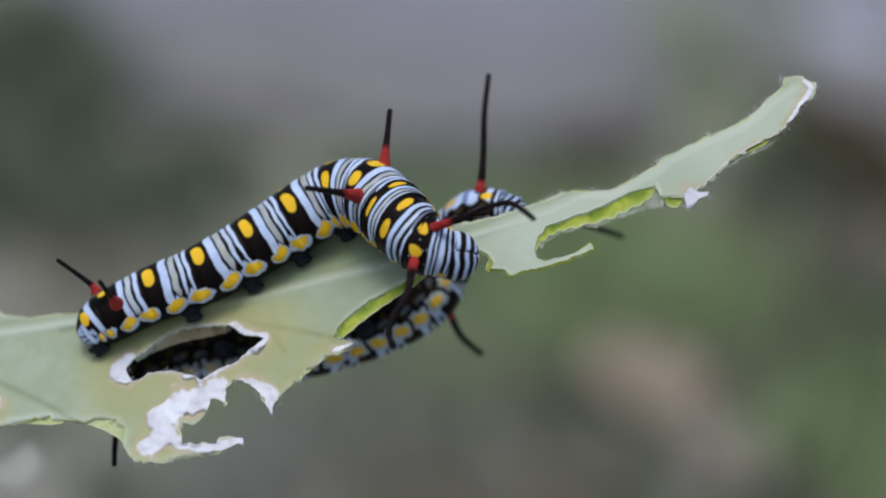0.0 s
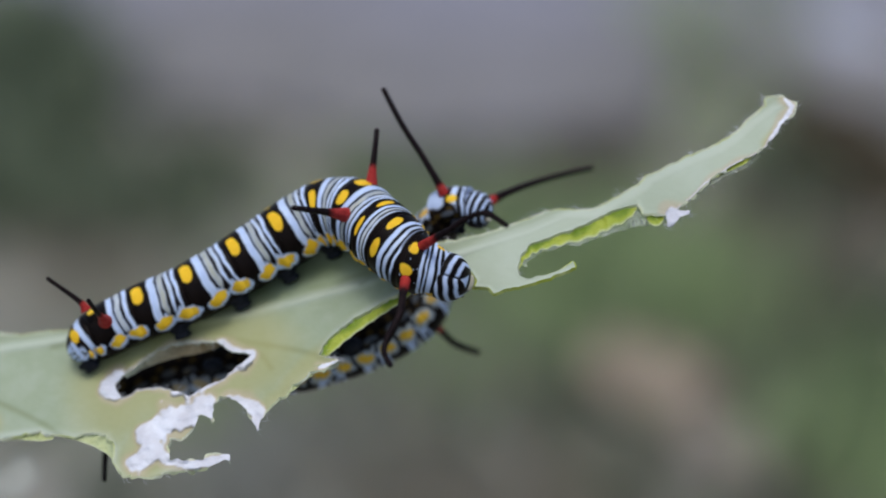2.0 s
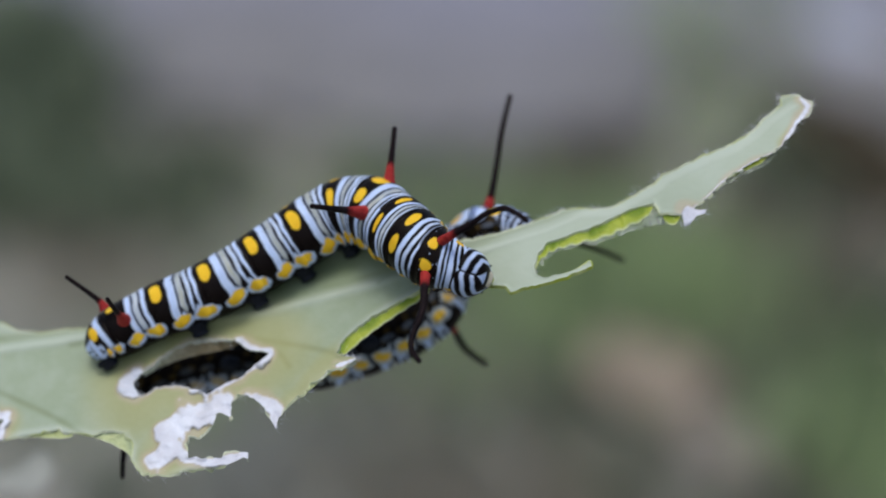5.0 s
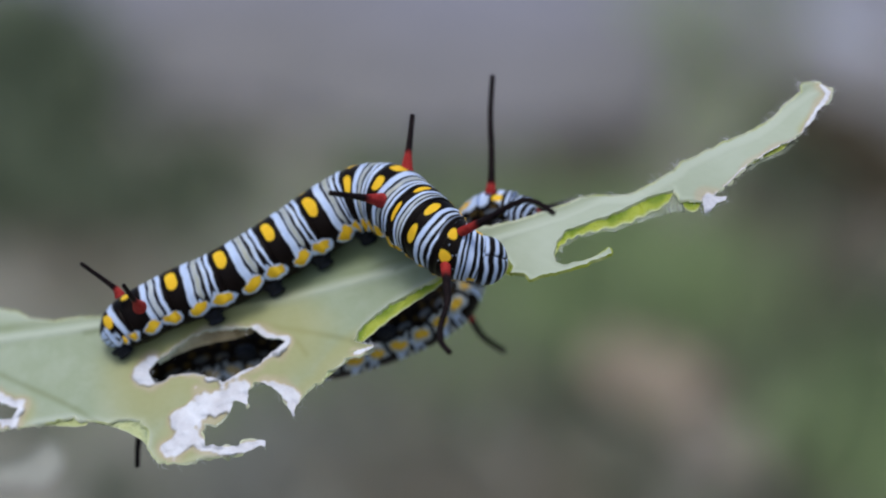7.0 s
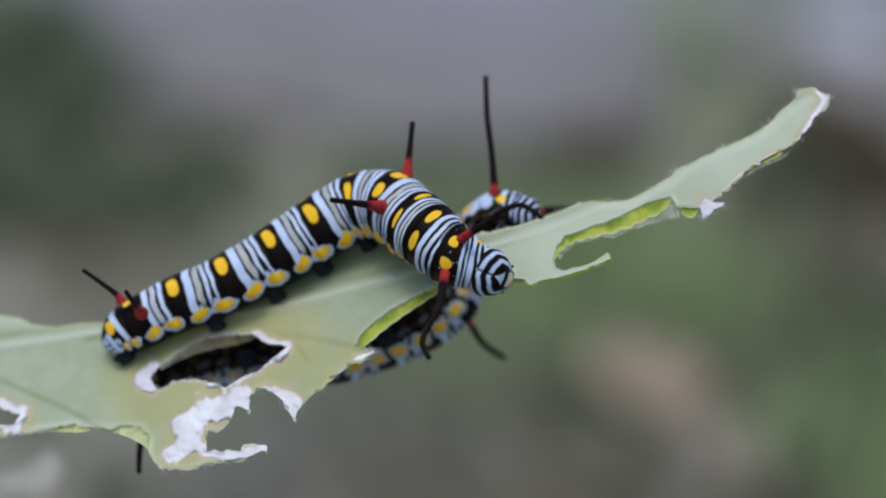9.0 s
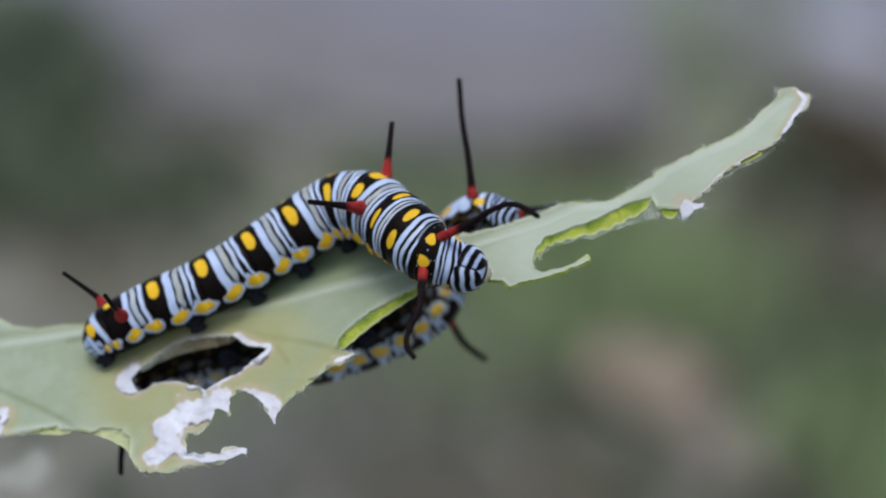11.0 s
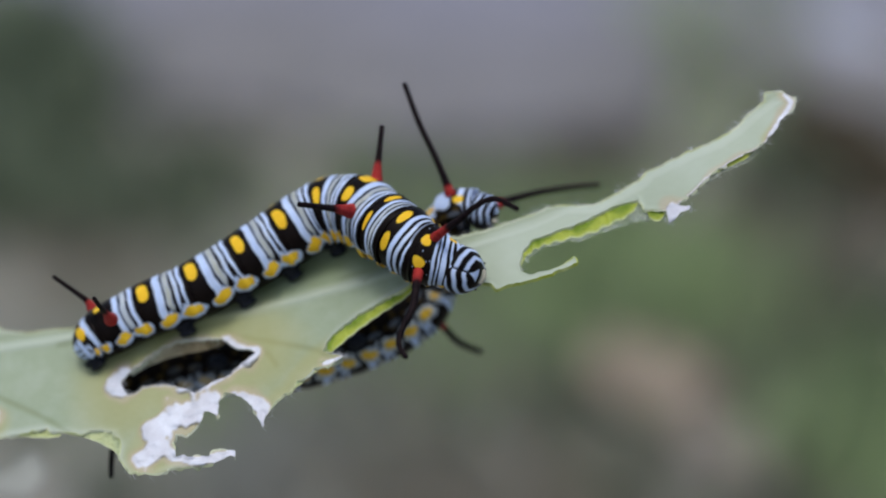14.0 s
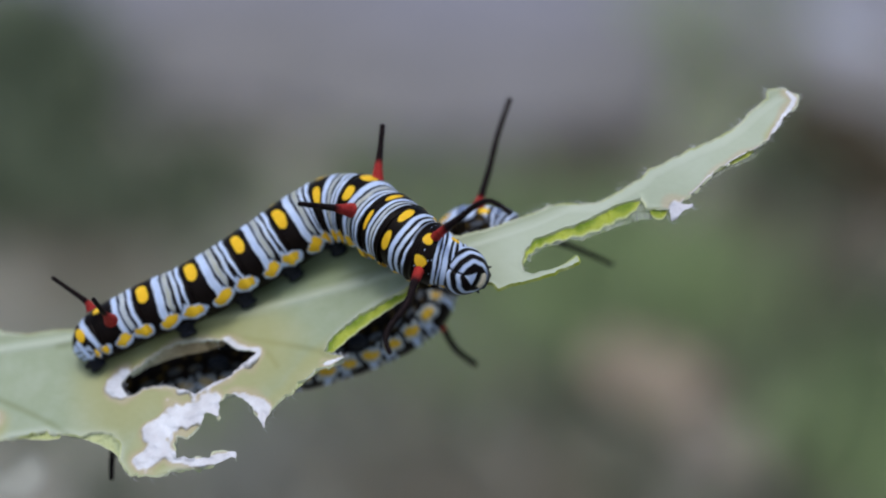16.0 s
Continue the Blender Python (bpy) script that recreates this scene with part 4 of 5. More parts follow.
chewed_ledge(LEAF_THING, [(28.76, 9.11), (27.82, 8.63), (26.4, 7.98), (24.6, 6.85)], [(28.81, 8.72), (27.85, 8.1), (26.44, 7.45), (24.65, 6.37)], 0.14, 25, 0.0, 0.05)
chewed_ledge(LEAF_THING, [(0.28, -1.74), (-0.89, -2.58), (-2.29, -3.32), (-4.39, -4.53), (-6, -5.81), (-6.86, -6.81), (-7.3, -7.53)], [(1.05, -2.4), (-0.15, -3.2), (-1.55, -3.97), (-3.6, -5.27), (-5.15, -6.5), (-5.95, -7.4), (-6.35, -7.95)], 0.42, 26, 0.0, 0.08)
chewed_ledge(LEAF_THING, [(21.35, 4.25), (20.8, 4.28), (20.3, 4.15), (19.85, 3.9)], [(21.05, 3.15), (20.7, 3.02), (20.2, 3.05), (19.8, 3.25)], 0.16, 22, 0.0, 0.08)
chewed_ledge(LEAF_THING, [(5.2, -0.6), (5.75, -0.95), (5.85, -1.4), (5.65, -1.85), (6.3, -1.85), (6.9, -2.0)], [(5.0, -0.8), (5.3, -1.1), (5.35, -1.5), (5.2, -2.1), (6.1, -2.3), (7.1, -2.5)], 0.2, 29, 0.0, 0.05)
chewed_ledge(LEAF_THING, [(-23.9, -9.3), (-23.3, -8.95), (-22.4, -8.25), (-21.1, -7.4), (-19.3, -6.7), (-17.5, -6.5), (-15.8, -6.6)], [(-23.7, -9.6), (-22.9, -9.2), (-21.9, -8.75), (-20.6, -8.2), (-19.0, -7.85), (-17.4, -7.75), (-15.6, -7.5)], 1.1, 30, 1.0, 0.03)
chewed_ledge(LEAF_THING, [(-6.3, -8.05), (-7.2, -8.35), (-8, -8.7), (-9.25, -9.8), (-9.9, -10.75)], [(-6.0, -8.2), (-6.9, -8.7), (-7.75, -9.15), (-8.95, -10.15), (-9.75, -10.95)], 0.2, 31, 0.0, 0.06, 0.4)
edge_fibres(LEAF_THING, [TIP_EDGE, BITE_EDGE[:7], BITE_EDGE[26:], LOWER_EDGE[:12], LOWER_EDGE[24:32], HOLE, TIP_EDGE, TIP_EDGE], 480, 27)
edge_fibres(LEAF_THING, [UPPER_EDGE[14:]], 260, 33, 1.9)
lower_skin(LEAF_THING, [(29.2, 9.3), (28.76, 8.9), (27.82, 8.3), (26.4, 7.6), (24.6, 6.5), (23.6, 5.7)], [(29.3, 9.05), (28.9, 8.55), (27.93, 7.95), (26.5, 7.25), (24.75, 6.2), (23.65, 5.5)], 0.2, 34)
FIRST, ONE = caterpillar(FIRST_BODY, "black, white and yellow striped caterpillar arched over the leaf", 1, (0.985, -0.08, -0.08), (0.1, -0.25, -1), HEAD1_AT, 2.0, FIRST_FILAMENTS, [(0.85, 1.0), (3.65, 1.25), (4.75, 1.25), (5.8, 1.3), (6.9, 1.5), (10.6, 1.0), (11.5, 1.0), (12.4, 0.9)])
SECOND, TWO = caterpillar(SECOND_BODY, "striped caterpillar clinging under the leaf with its front raised", 2, (0.82, -0.25, 0.5), (0.1, -0.97, 0.15), HEAD2_AT, 1.5, SECOND_FILAMENTS, [(0.4, 0.9), (4.3, 1.2), (5.3, 1.2), (6.3, 1.4), (7.3, 1.4), (10.6, 1.4), (11.5, 1.4), (12.4, 1.2)])


# ---- stem that bears the leaf, and a second leaf below ----
def build_stem():
    stem = thing("plant_stem", "pale green plant stem bearing the chewed leaf", "plant")
    top = STAGE @ (Vector((-56.15, -9.28, 2)) * MM)
    pts = np.array([(top.x - 0.03, top.y + 0.06, 0.0), (top.x - 0.028, top.y + 0.055, 0.2), (top.x - 0.02, top.y + 0.03, 0.38), (top.x + 0.002, top.y, top.z)]) * 1000
    v, f, c = tube(pts, [5, 4.5, 3.5, 1.6], 60, 16)
    part("stalk", mesh_from("stalk", v * MM, f, c), STEM, stem)
    return stem


build_stem()


def far_leaf():
    """A pale leaf end close below, out of focus."""
    ob = thing("lower_leaf", "pale, withered leaf end below the main leaf", "leaf")
    mid = np.array([(-59.9, -29.56, -8), (-63.66, -27.6, -26), (-62.86, -25.56, -36), (-55.15, -24.66, -37), (-49.66, -23.51, -38), (-45.49, -23.03, -40), (-43.17, -22.69, -40), (-40.85, -21.87, -40), (-38.87, -21.87, -40)])
    n, m = 80, 13
    c = catmull(mid, np.linspace(0, len(mid) - 1, n))
    half = (1.2 + 1.9 * np.exp(-((np.linspace(0, 1, n) - 0.90) / 0.095) ** 2)) * np.sqrt(np.clip(1 - np.linspace(0, 1, n) ** 13, 0.005, 1)) * (1 + 0.12 * np.sin(np.linspace(0, 11, n)))
    v = []
    for k in range(m):
        f = 2 * k / (m - 1) - 1
        v.append(c + np.outer(half * f, (0.05, 0.84, -0.54)) + np.outer(np.full(n, 0.5 * f * f), (0, 0, 1)))
    front = np.vstack(v)
    back = front - np.array((0, 0.1, 0.35))
    e = len(front)
    faces = grid_faces(m, n, wrap=False)
    faces += [tuple(e + w for w in reversed(q)) for q in faces]
    border = [*range(n), *[k * n + n - 1 for k in range(1, m)], *[(m - 1) * n + i for i in range(n - 2, -1, -1)], *[k * n for k in range(m - 2, 0, -1)]]
    faces += [(a, b, e + b, e + a) for a, b in zip(border, border[1:] + border[:1])]
    col = np.zeros((2 * e, 3))
    col[:, 2], col[:, 0] = 1.0, 0.0
    part("blade", mesh_from("blade", np.vstack([front, back]) * MM, faces, col), WITHERED, ob)
    return ob


LOWER_LEAF = far_leaf()


# ---- the ground behind, far out of focus ----
def ground_at(right, up):
    """The spot of the ground seen at right/up of the view's middle, as fractions of half the width."""
    way = CAM_POSE.to_3x3() @ Vector((right * math.tan(radians(12)), up * math.tan(radians(12)), -1))
    return EYE + way * (-EYE.z / way.z)


def build_ground():
    n = 60
    xs = np.sign(np.linspace(-1, 1, n)) * np.abs(np.linspace(-1, 1, n)) ** 3 * 60
    X, Y = np.meshgrid(xs, xs + 1.5, indexing="ij")
    near = np.exp(-((X ** 2 + (Y - 1.5) ** 2) / 16))
    Z = 0.012 * np.sin(X * 3.1 + 1) * np.sin(Y * 2.7) * near - 0.012
    v = np.stack([X, Y, Z], -1).reshape(-1, 3)
    g = part("ground", mesh_from("ground", v, grid_faces(n, n, wrap=False)), SOIL, None)
    tagged(g, "bare olive-grey soil with patchy grass", "ground", "", "structure")


build_ground()


def strip(name, long, near, far, high, mat, label):
    """A weathered paved path whose near edge is broken and partly silted over."""
    n, m = 240, 40
    xs = np.linspace(-long / 2, long / 2, n)
    bulge = -0.13 * np.exp(-((xs - 0.02) / 0.16) ** 2) + 0.26 * np.exp(-((xs - 0.28) / 0.05) ** 2) + 0.10 * np.exp(-((xs + 0.47) / 0.1) ** 2)
    ragged = 0.02 * np.sin(xs * 23) + 0.015 * np.sin(xs * 51 + 1) + 0.03 * np.sin(xs * 3.7 + 2)
    edge = near + bulge + ragged
    rows = [np.column_stack([xs, edge - 0.004, np.full(n, -0.03)]), np.column_stack([xs, edge, np.full(n, high * 0.6)])]
    rows += [np.column_stack([xs, edge + 0.012 + (far - edge - 0.012) * k / m, np.full(n, high)]) for k in range(m + 1)]
    rows.append(np.column_stack([xs, np.full(n, far + 0.01), np.full(n, -0.03)]))
    verts = np.vstack(rows)
    silt = np.zeros((len(verts), 3))
    silt[:, 0] = 1 - smooth_step(0.05, 0.72, verts[:, 1] - np.tile(edge, len(rows)) + 0.05 * np.sin(verts[:, 0] * 9))
    ob = part(name, mesh_from(name, verts, [q[::-1] for q in grid_faces(len(rows), n, wrap=False)], silt, False), mat, None)
    tagged(ob, label, "paving", "", "structure")


strip("pavement", 14.0, 1.93, 3.45, 0.012, CONCRETE, "weathered grey concrete path with a broken edge")


def pebble(name, spot, size, mat, label, seed, turn=0.0, kind=""):
    rng = np.random.default_rng(seed)
    nu, nv = 24, 36
    A, B = np.meshgrid(np.linspace(0, np.pi, nu), np.linspace(0, 2 * np.pi, nv, endpoint=False), indexing="ij")
    r = 1 + 0.09 * np.sin(2 * B + rng.uniform(0, 6)) * np.sin(A) + 0.06 * np.sin(3 * A + 4 * B + rng.uniform(0, 6)) + 0.04 * np.sin(7 * B + 5 * A)
    v = np.stack([np.sin(A) * np.cos(B) * r * size[0], np.sin(A) * np.sin(B) * r * size[1], np.cos(A) * r * size[2]], -1).reshape(-1, 3)
    ob = part(name, mesh_from(name, v, [f[::-1] for f in grid_faces(nu, nv)]), mat, None)
    ob.matrix_world = Matrix.Translation((spot.x, spot.y, size[2] * 0.55)) @ pose(0, 0, 0, 0, 0, turn)
    tagged(ob, label, "stone", "", kind)
    return ob


pebble("stone", ground_at(0.46, -0.31), (0.040, 0.058, 0.014), STONE, "pale tan rounded stone lying on the soil", 41, 30)
pebble("stone", ground_at(0.64, -0.48), (0.026, 0.050, 0.010), PINK_STONE, "pinkish grey flat stone lying on the soil", 43, 15)
pebble("stone", ground_at(0.915, 0.47), (0.040, 0.13, 0.012), LIGHT_STONE, "pale bluish-grey flat stone on the path", 44, 5)
pebble("clod", ground_at(0.90, 0.19), (0.055, 0.13, 0.03), HUMUS, "dark brown clods of earth", 42, 10, "stuff")


def blades(name, spots, count, tall, wide, mat, label, seed, spread):
    """Grass or shrub foliage as many thin, bent, tapering blades in one mesh."""
    rng = np.random.default_rng(seed)
    verts, faces = [], []
    for _ in range(count):
        s = spots[rng.integers(len(spots))]
        x, y = s.x + rng.normal(0, spread[0]), s.y + rng.normal(0, spread[1])
        az, h, w, lean = rng.uniform(0, 6.28), tall * rng.uniform(0.5, 1.2), wide * rng.uniform(0.6, 1.3), rng.uniform(0.2, 0.9)
        dx, dy = math.cos(az), math.sin(az)
        b = len(verts)
        for f, k in ((0, 0.6), (0.45, 1.0), (0.8, 0.6)):
            px, py, pz = x + dx * lean * h * f * f, y + dy * lean * h * f * f, h * f - 0.01
            verts += [(px - dy * w * k, py + dx * w * k, pz), (px + dy * w * k, py - dx * w * k, pz)]
        verts.append((x + dx * lean * h, y + dy * lean * h, h * 0.95))
        faces += [(b, b + 1, b + 3, b + 2), (b + 2, b + 3, b + 5, b + 4), (b + 4, b + 5, b + 6)]
    ob = part(name, mesh_from(name, verts, faces), mat, None)
    tagged(ob, label, "plant", "", "stuff")
    return ob


def scattered(seed, count, keep_off=0.9):
    """Random spots on the soil all around, off the path."""
    rng = np.random.default_rng(seed)
    out = []
    while len(out) < count:
        x, y = rng.uniform(-3, 3), rng.uniform(-1.5, 5)
        if not 1.93 < y < 3.5 and math.hypot(x, y - 1.35) > keep_off:
            out.append(Vector((x, y, 0)))
    return out


blades("grass", [ground_at(0.3, -0.02), ground_at(0.36, -0.06), ground_at(0.45, -0.03), ground_at(0.15, 0.0), ground_at(0.55, -0.08), ground_at(0.6, -0.1), ground_at(0.96, -0.46), ground_at(0.4, -0.1)], 1250, 0.035, 0.003, GRASS, "short green grass on the soil", 51, (0.05, 0.08))
blades("grass", [ground_at(-0.05, -0.25), ground_at(0.1, -0.2), ground_at(0.04, -0.31), ground_at(0.25, -0.16)], 330, 0.025, 0.003, GRASS, "thin pale grass on grey soil", 73, (0.035, 0.06))
blades("grass", [ground_at(-0.3, -0.1), ground_at(-0.5, -0.3), ground_at(-0.25, 0.14)], 270, 0.03, 0.003, GRASS, "sparse low grass on grey soil", 52, (0.05, 0.08))
blades("grass", [ground_at(0.63, 0.44), ground_at(0.60, 0.3), ground_at(0.66, 0.54)], 150, 0.06, 0.003, GRASS, "taller grass tuft at the path's edge", 55, (0.05, 0.10))
blades("grass", scattered(56, 150), 6000, 0.045, 0.003, GRASS, "scattered grass tufts on the soil", 57, (0.06, 0.06))
blades("dry_litter", [ground_at(0.93, 0.0), ground_at(0.98, 0.1), ground_at(0.76, -0.08), ground_at(-0.75, -0.04), ground_at(0.0, -0.45), ground_at(-0.15, -0.5), ground_at(0.22, -0.5), ground_at(0.1, -0.52)], 1300, 0.015, 0.006, LITTER, "brown dry leaf litter on the soil", 54, (0.04, 0.07))
blades("dry_litter", scattered(58, 60), 2500, 0.015, 0.006, LITTER, "brown dry leaf litter in patches", 59, (0.10, 0.10))
blades("shrub", [ground_at(-0.95, 0.36), ground_at(-0.96, 0.46), ground_at(-0.88, 0.42), ground_at(-0.87, 0.28), ground_at(-0.93, 0.38), ground_at(-1.1, 0.2)], 560, 0.06, 0.007, SHRUB, "dark green low shrub foliage", 53, (0.036, 0.08))
blades("shrub", [ground_at(-0.98, 0.1), ground_at(-0.98, 0.14), ground_at(-0.86, 0.1), ground_at(-0.72, 0.12), ground_at(-0.58, 0.14)], 420, 0.04, 0.005, SHRUB, "dark green weeds among the shrubs", 72, (0.04, 0.06))
blades("shrub", [ground_at(0.2, -0.37), ground_at(0.84, -0.22), ground_at(0.93, -0.28), ground_at(0.78, -0.3)], 200, 0.03, 0.004, SHRUB, "small dark green weeds on the soil", 63, (0.03, 0.06))
spots = np.random.default_rng(64).uniform((-1.05, -0.58), (1.05, 0.16), (22, 2))
blades("shrub", [ground_at(*p) for p in spots[:12]], 300, 0.03, 0.004, SHRUB, "small dark weeds on the soil", 65, (0.011, 0.022))
blades("dry_litter", [ground_at(*p) for p in spots[12:]], 600, 0.01, 0.006, LITTER, "pale dry leaf scraps on the soil", 66, (0.012, 0.024))
blades("shrub", [ground_at(0.84, 0.13), ground_at(0.76, 0.16)], 170, 0.03, 0.004, SHRUB, "dark green weeds by the clods", 67, (0.02, 0.04))
blades("shrub", [ground_at(0.16, 0.1), ground_at(0.3, 0.08), ground_at(0.02, 0.13), ground_at(-0.12, 0.17)], 130, 0.03, 0.004, SHRUB, "low weeds along the path", 68, (0.025, 0.04))
blades("dry_litter", [ground_at(-0.54, 0.23), ground_at(0.9, -0.1), ground_at(0.84, -0.06), ground_at(0.93, -0.2), ground_at(0.2, -0.33), ground_at(0.13, -0.32), ground_at(0.655, -0.33), ground_at(0.38, 0.22), ground_at(0.26, 0.2), ground_at(0.7, 0.1), ground_at(0.78, 0.06)], 860, 0.012, 0.006, DARK_LITTER, "dark brown rotted leaf litter on the soil", 69, (0.022, 0.035))
blades("dry_litter", [ground_at(-0.4, -0.4), ground_at(-0.2, -0.36), ground_at(-0.45, -0.53), ground_at(-0.3, -0.48), ground_at(-0.08, -0.42), ground_at(0.05, -0.48), ground_at(0.85, -0.4), ground_at(0.75, -0.52), ground_at(-0.02, -0.27), ground_at(0.04, -0.31), ground_at(-0.12, -0.3), ground_at(-0.2, -0.24), ground_at(0.1, -0.24), ground_at(-0.05, -0.36), ground_at(0.02, -0.41), ground_at(-0.12, -0.4), ground_at(0.08, -0.34)], 2500, 0.01, 0.006, WITHERED, "bleached grey leaf scraps on the soil", 70, (0.03, 0.05))
blades("grass", [ground_at(-1.0, 0.54), ground_at(-0.99, 0.48), ground_at(0.9, -0.5), ground_at(0.97, -0.4)], 300, 0.045, 0.003, GRASS, "lighter grass at the edges of weeds", 71, (0.02, 0.05))
blades("shrub", scattered(60, 9, 1.4), 5000, 0.10, 0.008, SHRUB, "low dark green shrubs on the soil", 61, (0.14, 0.14))

# ---- movement ----
SWAY = [
    (0, -0.24, 0.22, 0.01, -1.67, 0.32, 1.62),
    (0.5, -0.32, 0.62, -0.02, -1.46, 0.19, 1.68),
    (1, -0.34, 0.25, -0.05, -1.51, -0.09, 1.38),
    (1.5, 0.16, 0.25, 0.02, -2.67, -0.68, 0.28),
    (2, -0.06, -0.19, 0.1, -2.94, -1.18, -0.48),
    (2.5, 0.35, -0.15, 0.08, -2.77, -1.43, -0.69),
    (3, 0.33, 0.51, 0.07, -2.48, -1.71, -1.59),
    (3.5, 0.06, 0.42, 0.06, -2.47, -2.29, -1.43),
    (4, -0.28, 0.1, -0.01, -2.12, -2.27, -0.93),
    (4.2, 0.18, -0.14, 0.05, -1.64, -1.52, -1.35),
    (6.5, 0.2, -0.42, 0.08, -1.38, -0.65, -0.88),
    (7, 0, 0, 0, 0, 0, 0),
    (7.5, 0.17, -0.03, -0.09, 0.31, 0.2, -0.19),
    (8, 0.18, -0.09, 0.02, 0.23, 0.09, -0.16),
    (8.5, 0.19, 0.21, 0.15, -0.25, -0.11, -0.24),
    (9, -0.23, 0.3, 0.11, -0.02, -0.51, -1.22),
    (9.5, 0.44, -0.21, 0.14, -0.98, -0.72, -0.99),
    (12, 0.48, -0.12, 0.37, -2.41, -0.49, -1.31),
    (12.5, 0.4, -0.25, 0.36, -3.32, -1.18, -2.13),
    (13, -0.19, -0.54, 0.47, -3.54, -1.38, -1.6),
    (13.5, 0.17, -0.37, 0.45, -3.17, -1.06, -1.44),
    (14, -0.07, -0.39, 0.42, -2.71, -0.9, -1.8),
    (14.5, 0.03, -0.08, 0.43, -2.37, -0.89, -2.01),
    (15, 0.31, -0.15, 0.37, -2.29, -1.04, -1.84),
    (15.5, 0.28, -0.26, 0.4, -2.87, -1.3, -1.78),
    (16, -0.08, -0.42, 0.64, -2.59, -0.86, -0.77),
]

# the second caterpillar's raised front: seconds, degrees, shift in mm; then the feelers: seconds, degrees across, degrees in depth
LEAN = [(0, -2.8, 0.94, -0.06), (0.5, -3.6, 0.41, 0.17), (1, 20.7, -0.2, 0.86), (1.5, 30.3, -0.5, 1.02), (2, 30.7, -0.62, 1.41), (2.5, 46.7, -0.7, 1.3), (3, 30.7, -0.46, 1.32), (3.5, 0.7, 1.13, 0.41), (4, -3.3, 1.4, 0.27), (6.5, -15.3, 1.58, -0.46), (7, 0.7, 0.19, 0.13), (7.5, 2.7, 0.37, 0.51), (8, 3.2, 0.71, 0.32), (8.5, 5.7, 0.48, 0.33), (9, 6.4, 0.62, 0.59), (9.5, 4.7, 0.57, 0.36), (12, 16.7, -0.02, 0.57), (12.5, 35.7, -0.56, 0.87), (13, 24.7, -0.18, 1.22), (13.5, 23.7, -0.38, 1.21), (14, 25.2, -0.29, 1.04), (14.5, 12.3, 0.28, 0.98), (15, -9, 1.64, -0.11), (15.5, -11.3, 1.36, -0.08), (16, -13.3, 1.63, -0.19)]
NEAR_SWING = [(0, -1.64, -0.03), (0.5, -2.58, -0.03), (1, 13.75, 0.01), (1.5, 22.08, 0.01), (2, 23.06, 0.01), (2.5, 32.8, -0), (3, 23.57, -0), (3.5, 1.61, -0.02), (4, -3.66, -0.01), (6.5, -11.63, -0.06), (7, 0.52, -0), (7.5, 0.27, 0.01), (8, 1.74, 0), (8.5, 3.69, 0), (9, 3.85, 0.01), (9.5, 4.09, 0), (12, 11.58, 0.01), (12.5, 22.76, -0), (13, 17.46, 0.01), (13.5, 15.46, 0), (14, 16.91, 0), (14.5, 8.94, -0), (15, -5.24, -0.01), (15.5, -10.31, 0.01), (16, -11.11, -0.04)]
FAR_SWING = [(0, -3.64, 0.29), (0.5, 6.93, -0.39), (1, 3.19, -1.67), (1.5, 5.82, -2.87), (2, 6.17, -2.47), (2.5, 0.75, -0.87), (3, 7.75, -2.84), (3.5, 1.8, -0.1), (4, -3.27, 2.3), (6.5, -5.48, 2.67), (7, 16.37, 6.16), (7.5, 11.59, 7.73), (8, 12.59, 8.9), (8.5, 8.35, 9.04), (9, 4.15, 9.61), (9.5, 7.73, 9.84), (12, 5.41, -1.62), (12.5, 4.5, -3.46), (13, 2.8, -2.4), (13.5, 2.27, -2.04), (14, 1.61, -1.82), (14.5, -0.09, 3.47), (15, -0.75, 1.76), (15.5, -4.09, 3.89), (16, -3.9, 2.76)]
UPPER_SWING = [(0, -4.86, 3.96), (0.5, 1.15, -8.61), (1, 1.17, -7.49), (1.5, 1.33, -7.28), (2, 2.55, -5.54), (2.5, 2.73, -3.16), (3, -1.36, -5.03), (3.5, 2.01, -5.3), (4, 1.33, -6.7), (6.5, 4.76, -0.68), (7, 1.2, -2.18), (7.5, 1.48, 3.19), (8.5, 4.91, -8.63), (9, 3.74, -9.18), (9.5, 5.87, -5.5), (12, 0.82, 7.15), (12.5, 0.52, -5.07), (13, -0.61, -4.92), (13.5, 5.83, -7.52), (14, 7.78, -4.51), (14.5, 12.3, -5.4), (15, 12.9, -4.19), (15.5, 10.83, -0.33), (16, 4.97, -11.12)]
LOWER_SWING = [(0, -16, 0), (0.5, -14, 0), (1.5, -11, 0), (2.5, -13, 0), (3.5, -20, 0), (4, -10, 0), (6.5, -2.5, 0), (7, 0, 0), (8, -4, 0), (9, -13, 0), (9.5, -9, 0), (12, -8, 0), (12.5, -15.5, 0), (13.5, -14, 0), (14.5, -7, 0), (15.5, -10, 0), (16, -21, 0)]
MID_SWING = [(0, -7.21, 0.17), (0.5, -1.53, 1.68), (1, 10.65, 4.55), (1.5, 15.44, 6.09), (2, 15.47, 6.04), (2.5, 16.6, 5.3), (3, 13.61, 3.75), (3.5, 5.49, 1.53), (4, 2, 3.08), (6.5, -9.58, -1), (7, -0.44, 1.9), (7.5, -2.45, 1.47), (8, -2.51, 1.48), (8.5, -1.77, 0.89), (9, -2.12, 0.03), (9.5, -6.66, -1.61), (12, -0.34, 0.33), (12.5, 11.78, 3.39), (13, 12.35, 5.85), (13.5, 9.8, 4.11), (14, 10.41, 3.92), (14.5, 5.38, 3.58), (15, -8.9, -2.44), (15.5, -7.77, -1.49), (16, -7.49, -2.02)]


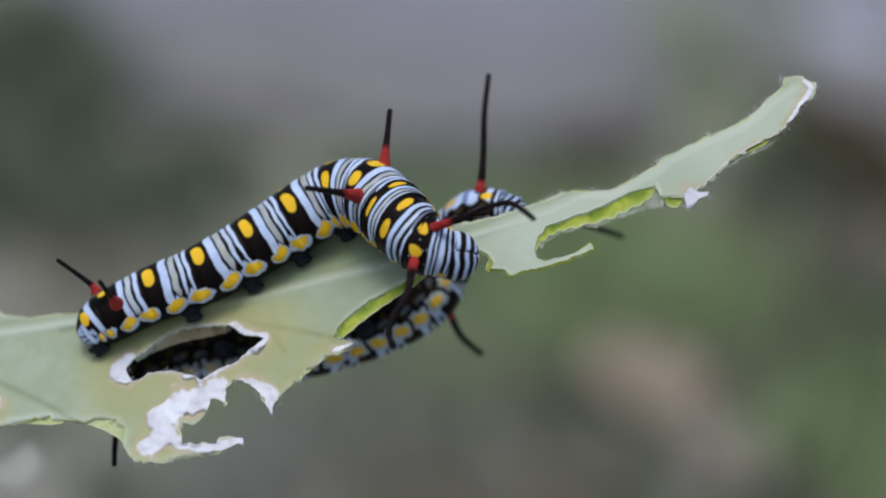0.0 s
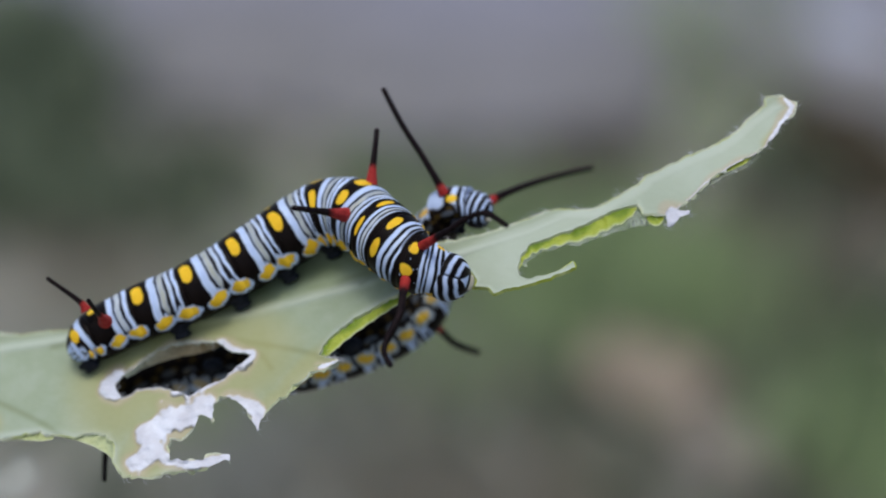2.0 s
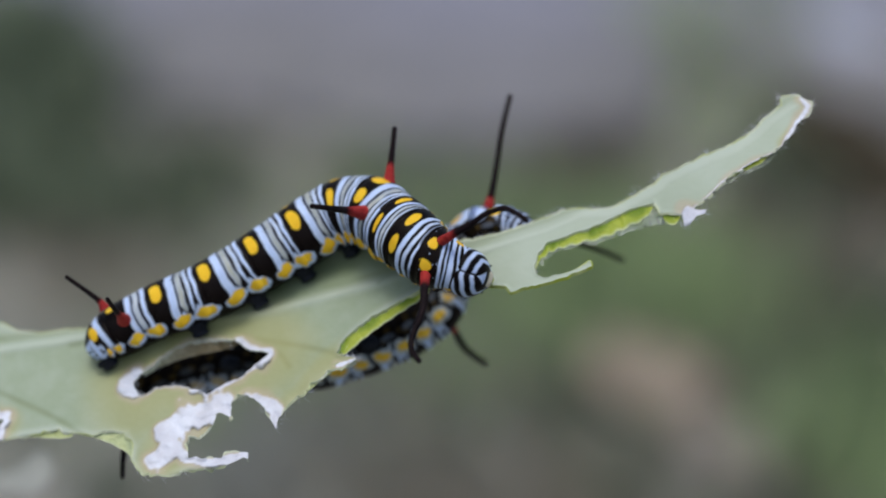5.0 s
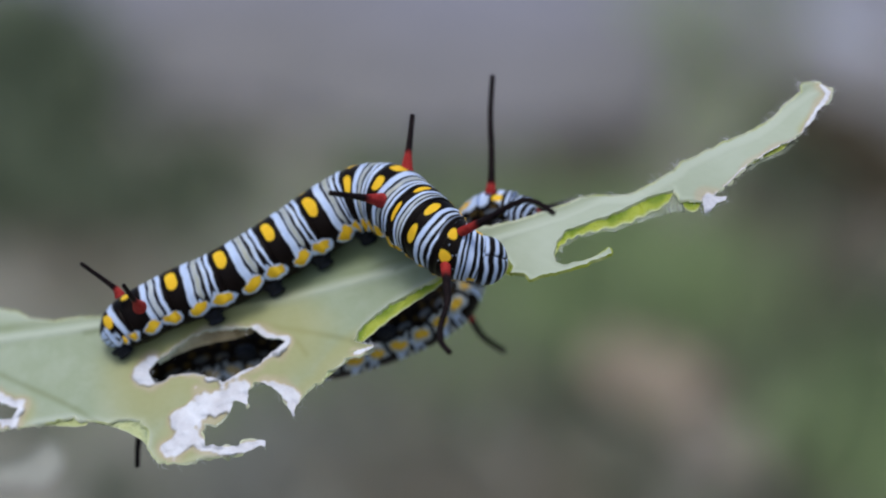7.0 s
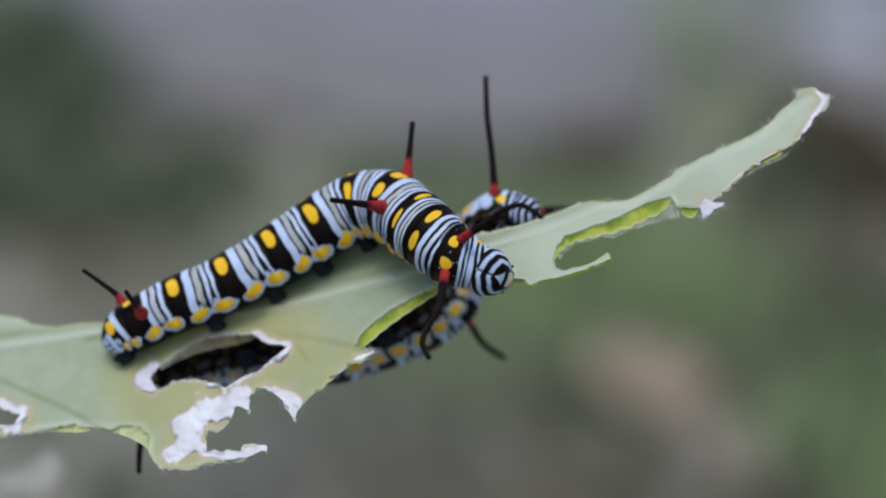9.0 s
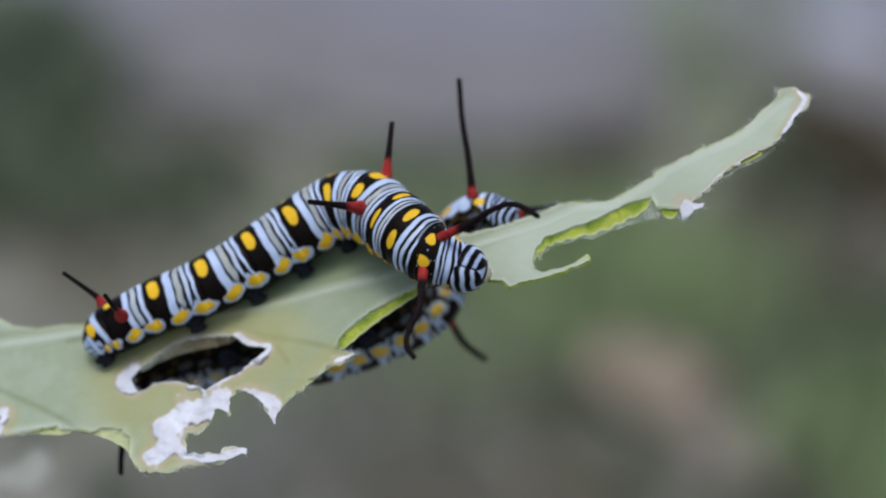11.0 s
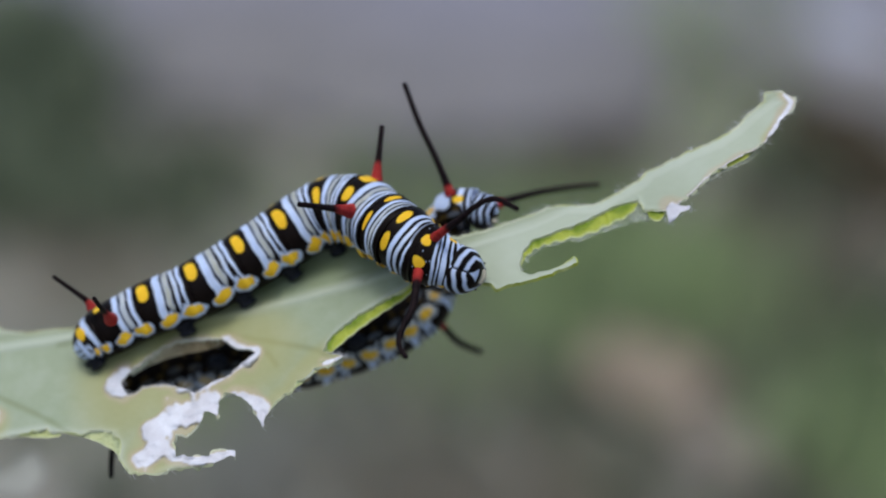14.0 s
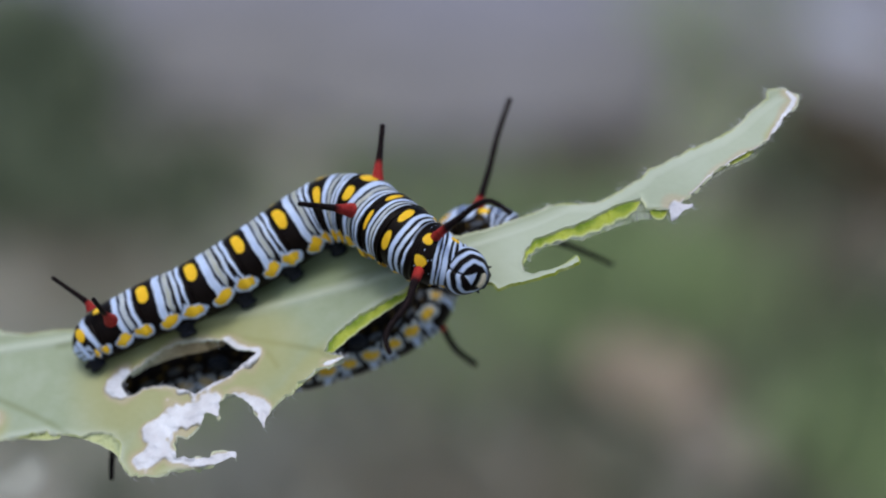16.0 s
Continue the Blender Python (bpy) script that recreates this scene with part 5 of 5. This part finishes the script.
def motions():
    rows = []
    for t, ax, ay, az, x, y, z in SWAY:
        turn = Vector((radians(ax), radians(ay), radians(az)))
        m = Matrix.Translation(Vector((x, y, z)) * MM) @ Matrix.Rotation(turn.length, 4, turn.normalized() if turn.length else Vector((0, 0, 1)))
        rows.append((t, STAGE @ m))
    for ob in (LEAF_THING, FIRST, SECOND, LOWER_LEAF):
        walk(ob, rows)
    # the second caterpillar's front rolls about its neck: seconds, degrees, shift in mm
    pivot = Vector((4.37, 3.22, -3.3)) * MM
    for key, share in ((10, 0.2), (11, 0.6), (12, 1.0)):
        ob = TWO[key]
        rest = ob.matrix_basis.copy()
        out = []
        for t, deg, dx, dy in LEAN:
            g = Matrix.Translation(pivot + Vector((dx, dy, 0.12 * min(0.0, deg - 8.0))) * MM * share) @ Matrix.Rotation(radians(deg * 0.3 * share), 4, "Z") @ Matrix.Rotation(radians(deg * 0.4 * share), 4, "X") @ Matrix.Translation(-pivot)
            out.append((t, g @ rest))
        walk(ob, out)
    rest = TWO["head"].matrix_basis.copy()
    walk(TWO["head"], [(t, Matrix.Translation(Vector((dx, dy + 0.009 * deg, 0.12 * min(0.0, deg - 8.0))) * MM) @ Matrix.Translation(rest.translation) @ Matrix.Rotation(radians(0.3 * deg), 4, "Z") @ Matrix.Rotation(radians(0.35 * deg), 4, "X") @ Matrix.Translation(-rest.translation) @ rest) for t, deg, dx, dy in LEAN])
    # feelers swing on their own: seconds, degrees across and towards the lens
    for ob, swing in ((TWO["front_near"], NEAR_SWING), (TWO["front_far"], FAR_SWING), (ONE["front_upper"], UPPER_SWING), (ONE["front_lower"], LOWER_SWING), (TWO["mid"], MID_SWING)):
        rest = ob.matrix_basis.copy()
        walk(ob, [(t, rest @ Matrix.Rotation(radians(deg), 4, "Z") @ Matrix.Rotation(radians(out), 4, "Y")) for t, deg, out in swing])
    # the first one nods as it feeds
    nod = [(0, 0), (0.5, 0.7), (1, 0.6), (1.5, 0.7), (2, 0.45), (2.5, 0.4), (3, 0.45), (3.5, 1), (4, 0.8), (4.2, 0.7), (6.3, 0.4), (6.5, 0.2), (7, 0), (7.5, 0), (8, 0.05), (8.5, 0.5), (9, 0.7), (9.5, 0.8), (9.7, 0.8), (11.8, 0.3), (12, 0.3), (12.2, 0.4), (12.5, 1), (13, 0.7), (13.5, 0.5), (14, 0.6), (14.5, 0.5), (15, 0.4), (15.5, 0.25), (16, 0.9)]
    axis = Vector((0.12, 0.97, 0.15))
    reach = [(0, -0.7, 0.05), (0.5, -0.4, 0.1), (2, -0.15, 0.05), (3.5, 0.0, 0.4), (4.2, 0.0, 0.4), (6.5, -0.1, 0.3), (7, 0, 0), (8, 0.0, 0.0), (9, 0.1, -0.1), (9.7, 0.0, 0.1), (12, 0.0, 0.3), (12.5, 0.25, 0.45), (13.2, 0.35, 0.4), (14, 0.65, 0.4), (15, 0.75, 0.6), (15.5, 0.7, 0.55), (16, 0.7, 0.45)]
    stretch = lambda t: Vector([np.interp(t, [r[0] for r in reach], [r[c] for r in reach]) for c in (1, 2)] + [0.0]) * MM
    for key, share, nudge, far, dip in ((7, 0.0, (0, 0, 0), 0.08, 0), (8, 0.0, (0, 0, 0), 0.25, 0), (9, 0.0, (0, 0, 0), 0.5, 0), (10, 0.0, (0, 0, 0), 0.75, 0), (11, 0.02, (0.03, -0.04, 0.05), 1.0, 0), (12, 0.10, (0.1, -0.24, 0.3), 1.0, 4), ("head", 0.78, (0.12, -0.5, 0.95), 1.0, 18)):
        ob = ONE[key]
        rest = ob.matrix_basis.copy()
        out = []
        pivot = rest.translation.copy()
        for t, f in nod:
            g = Matrix.Translation(pivot + Vector(nudge) * MM * f + stretch(t) * far) @ Matrix.Rotation(radians(dip * f), 4, "X") @ Matrix.Rotation(radians(-90 * f * share), 4, axis) @ Matrix.Translation(-pivot)
            out.append((t, g @ rest))
        walk(ob, out)


motions()
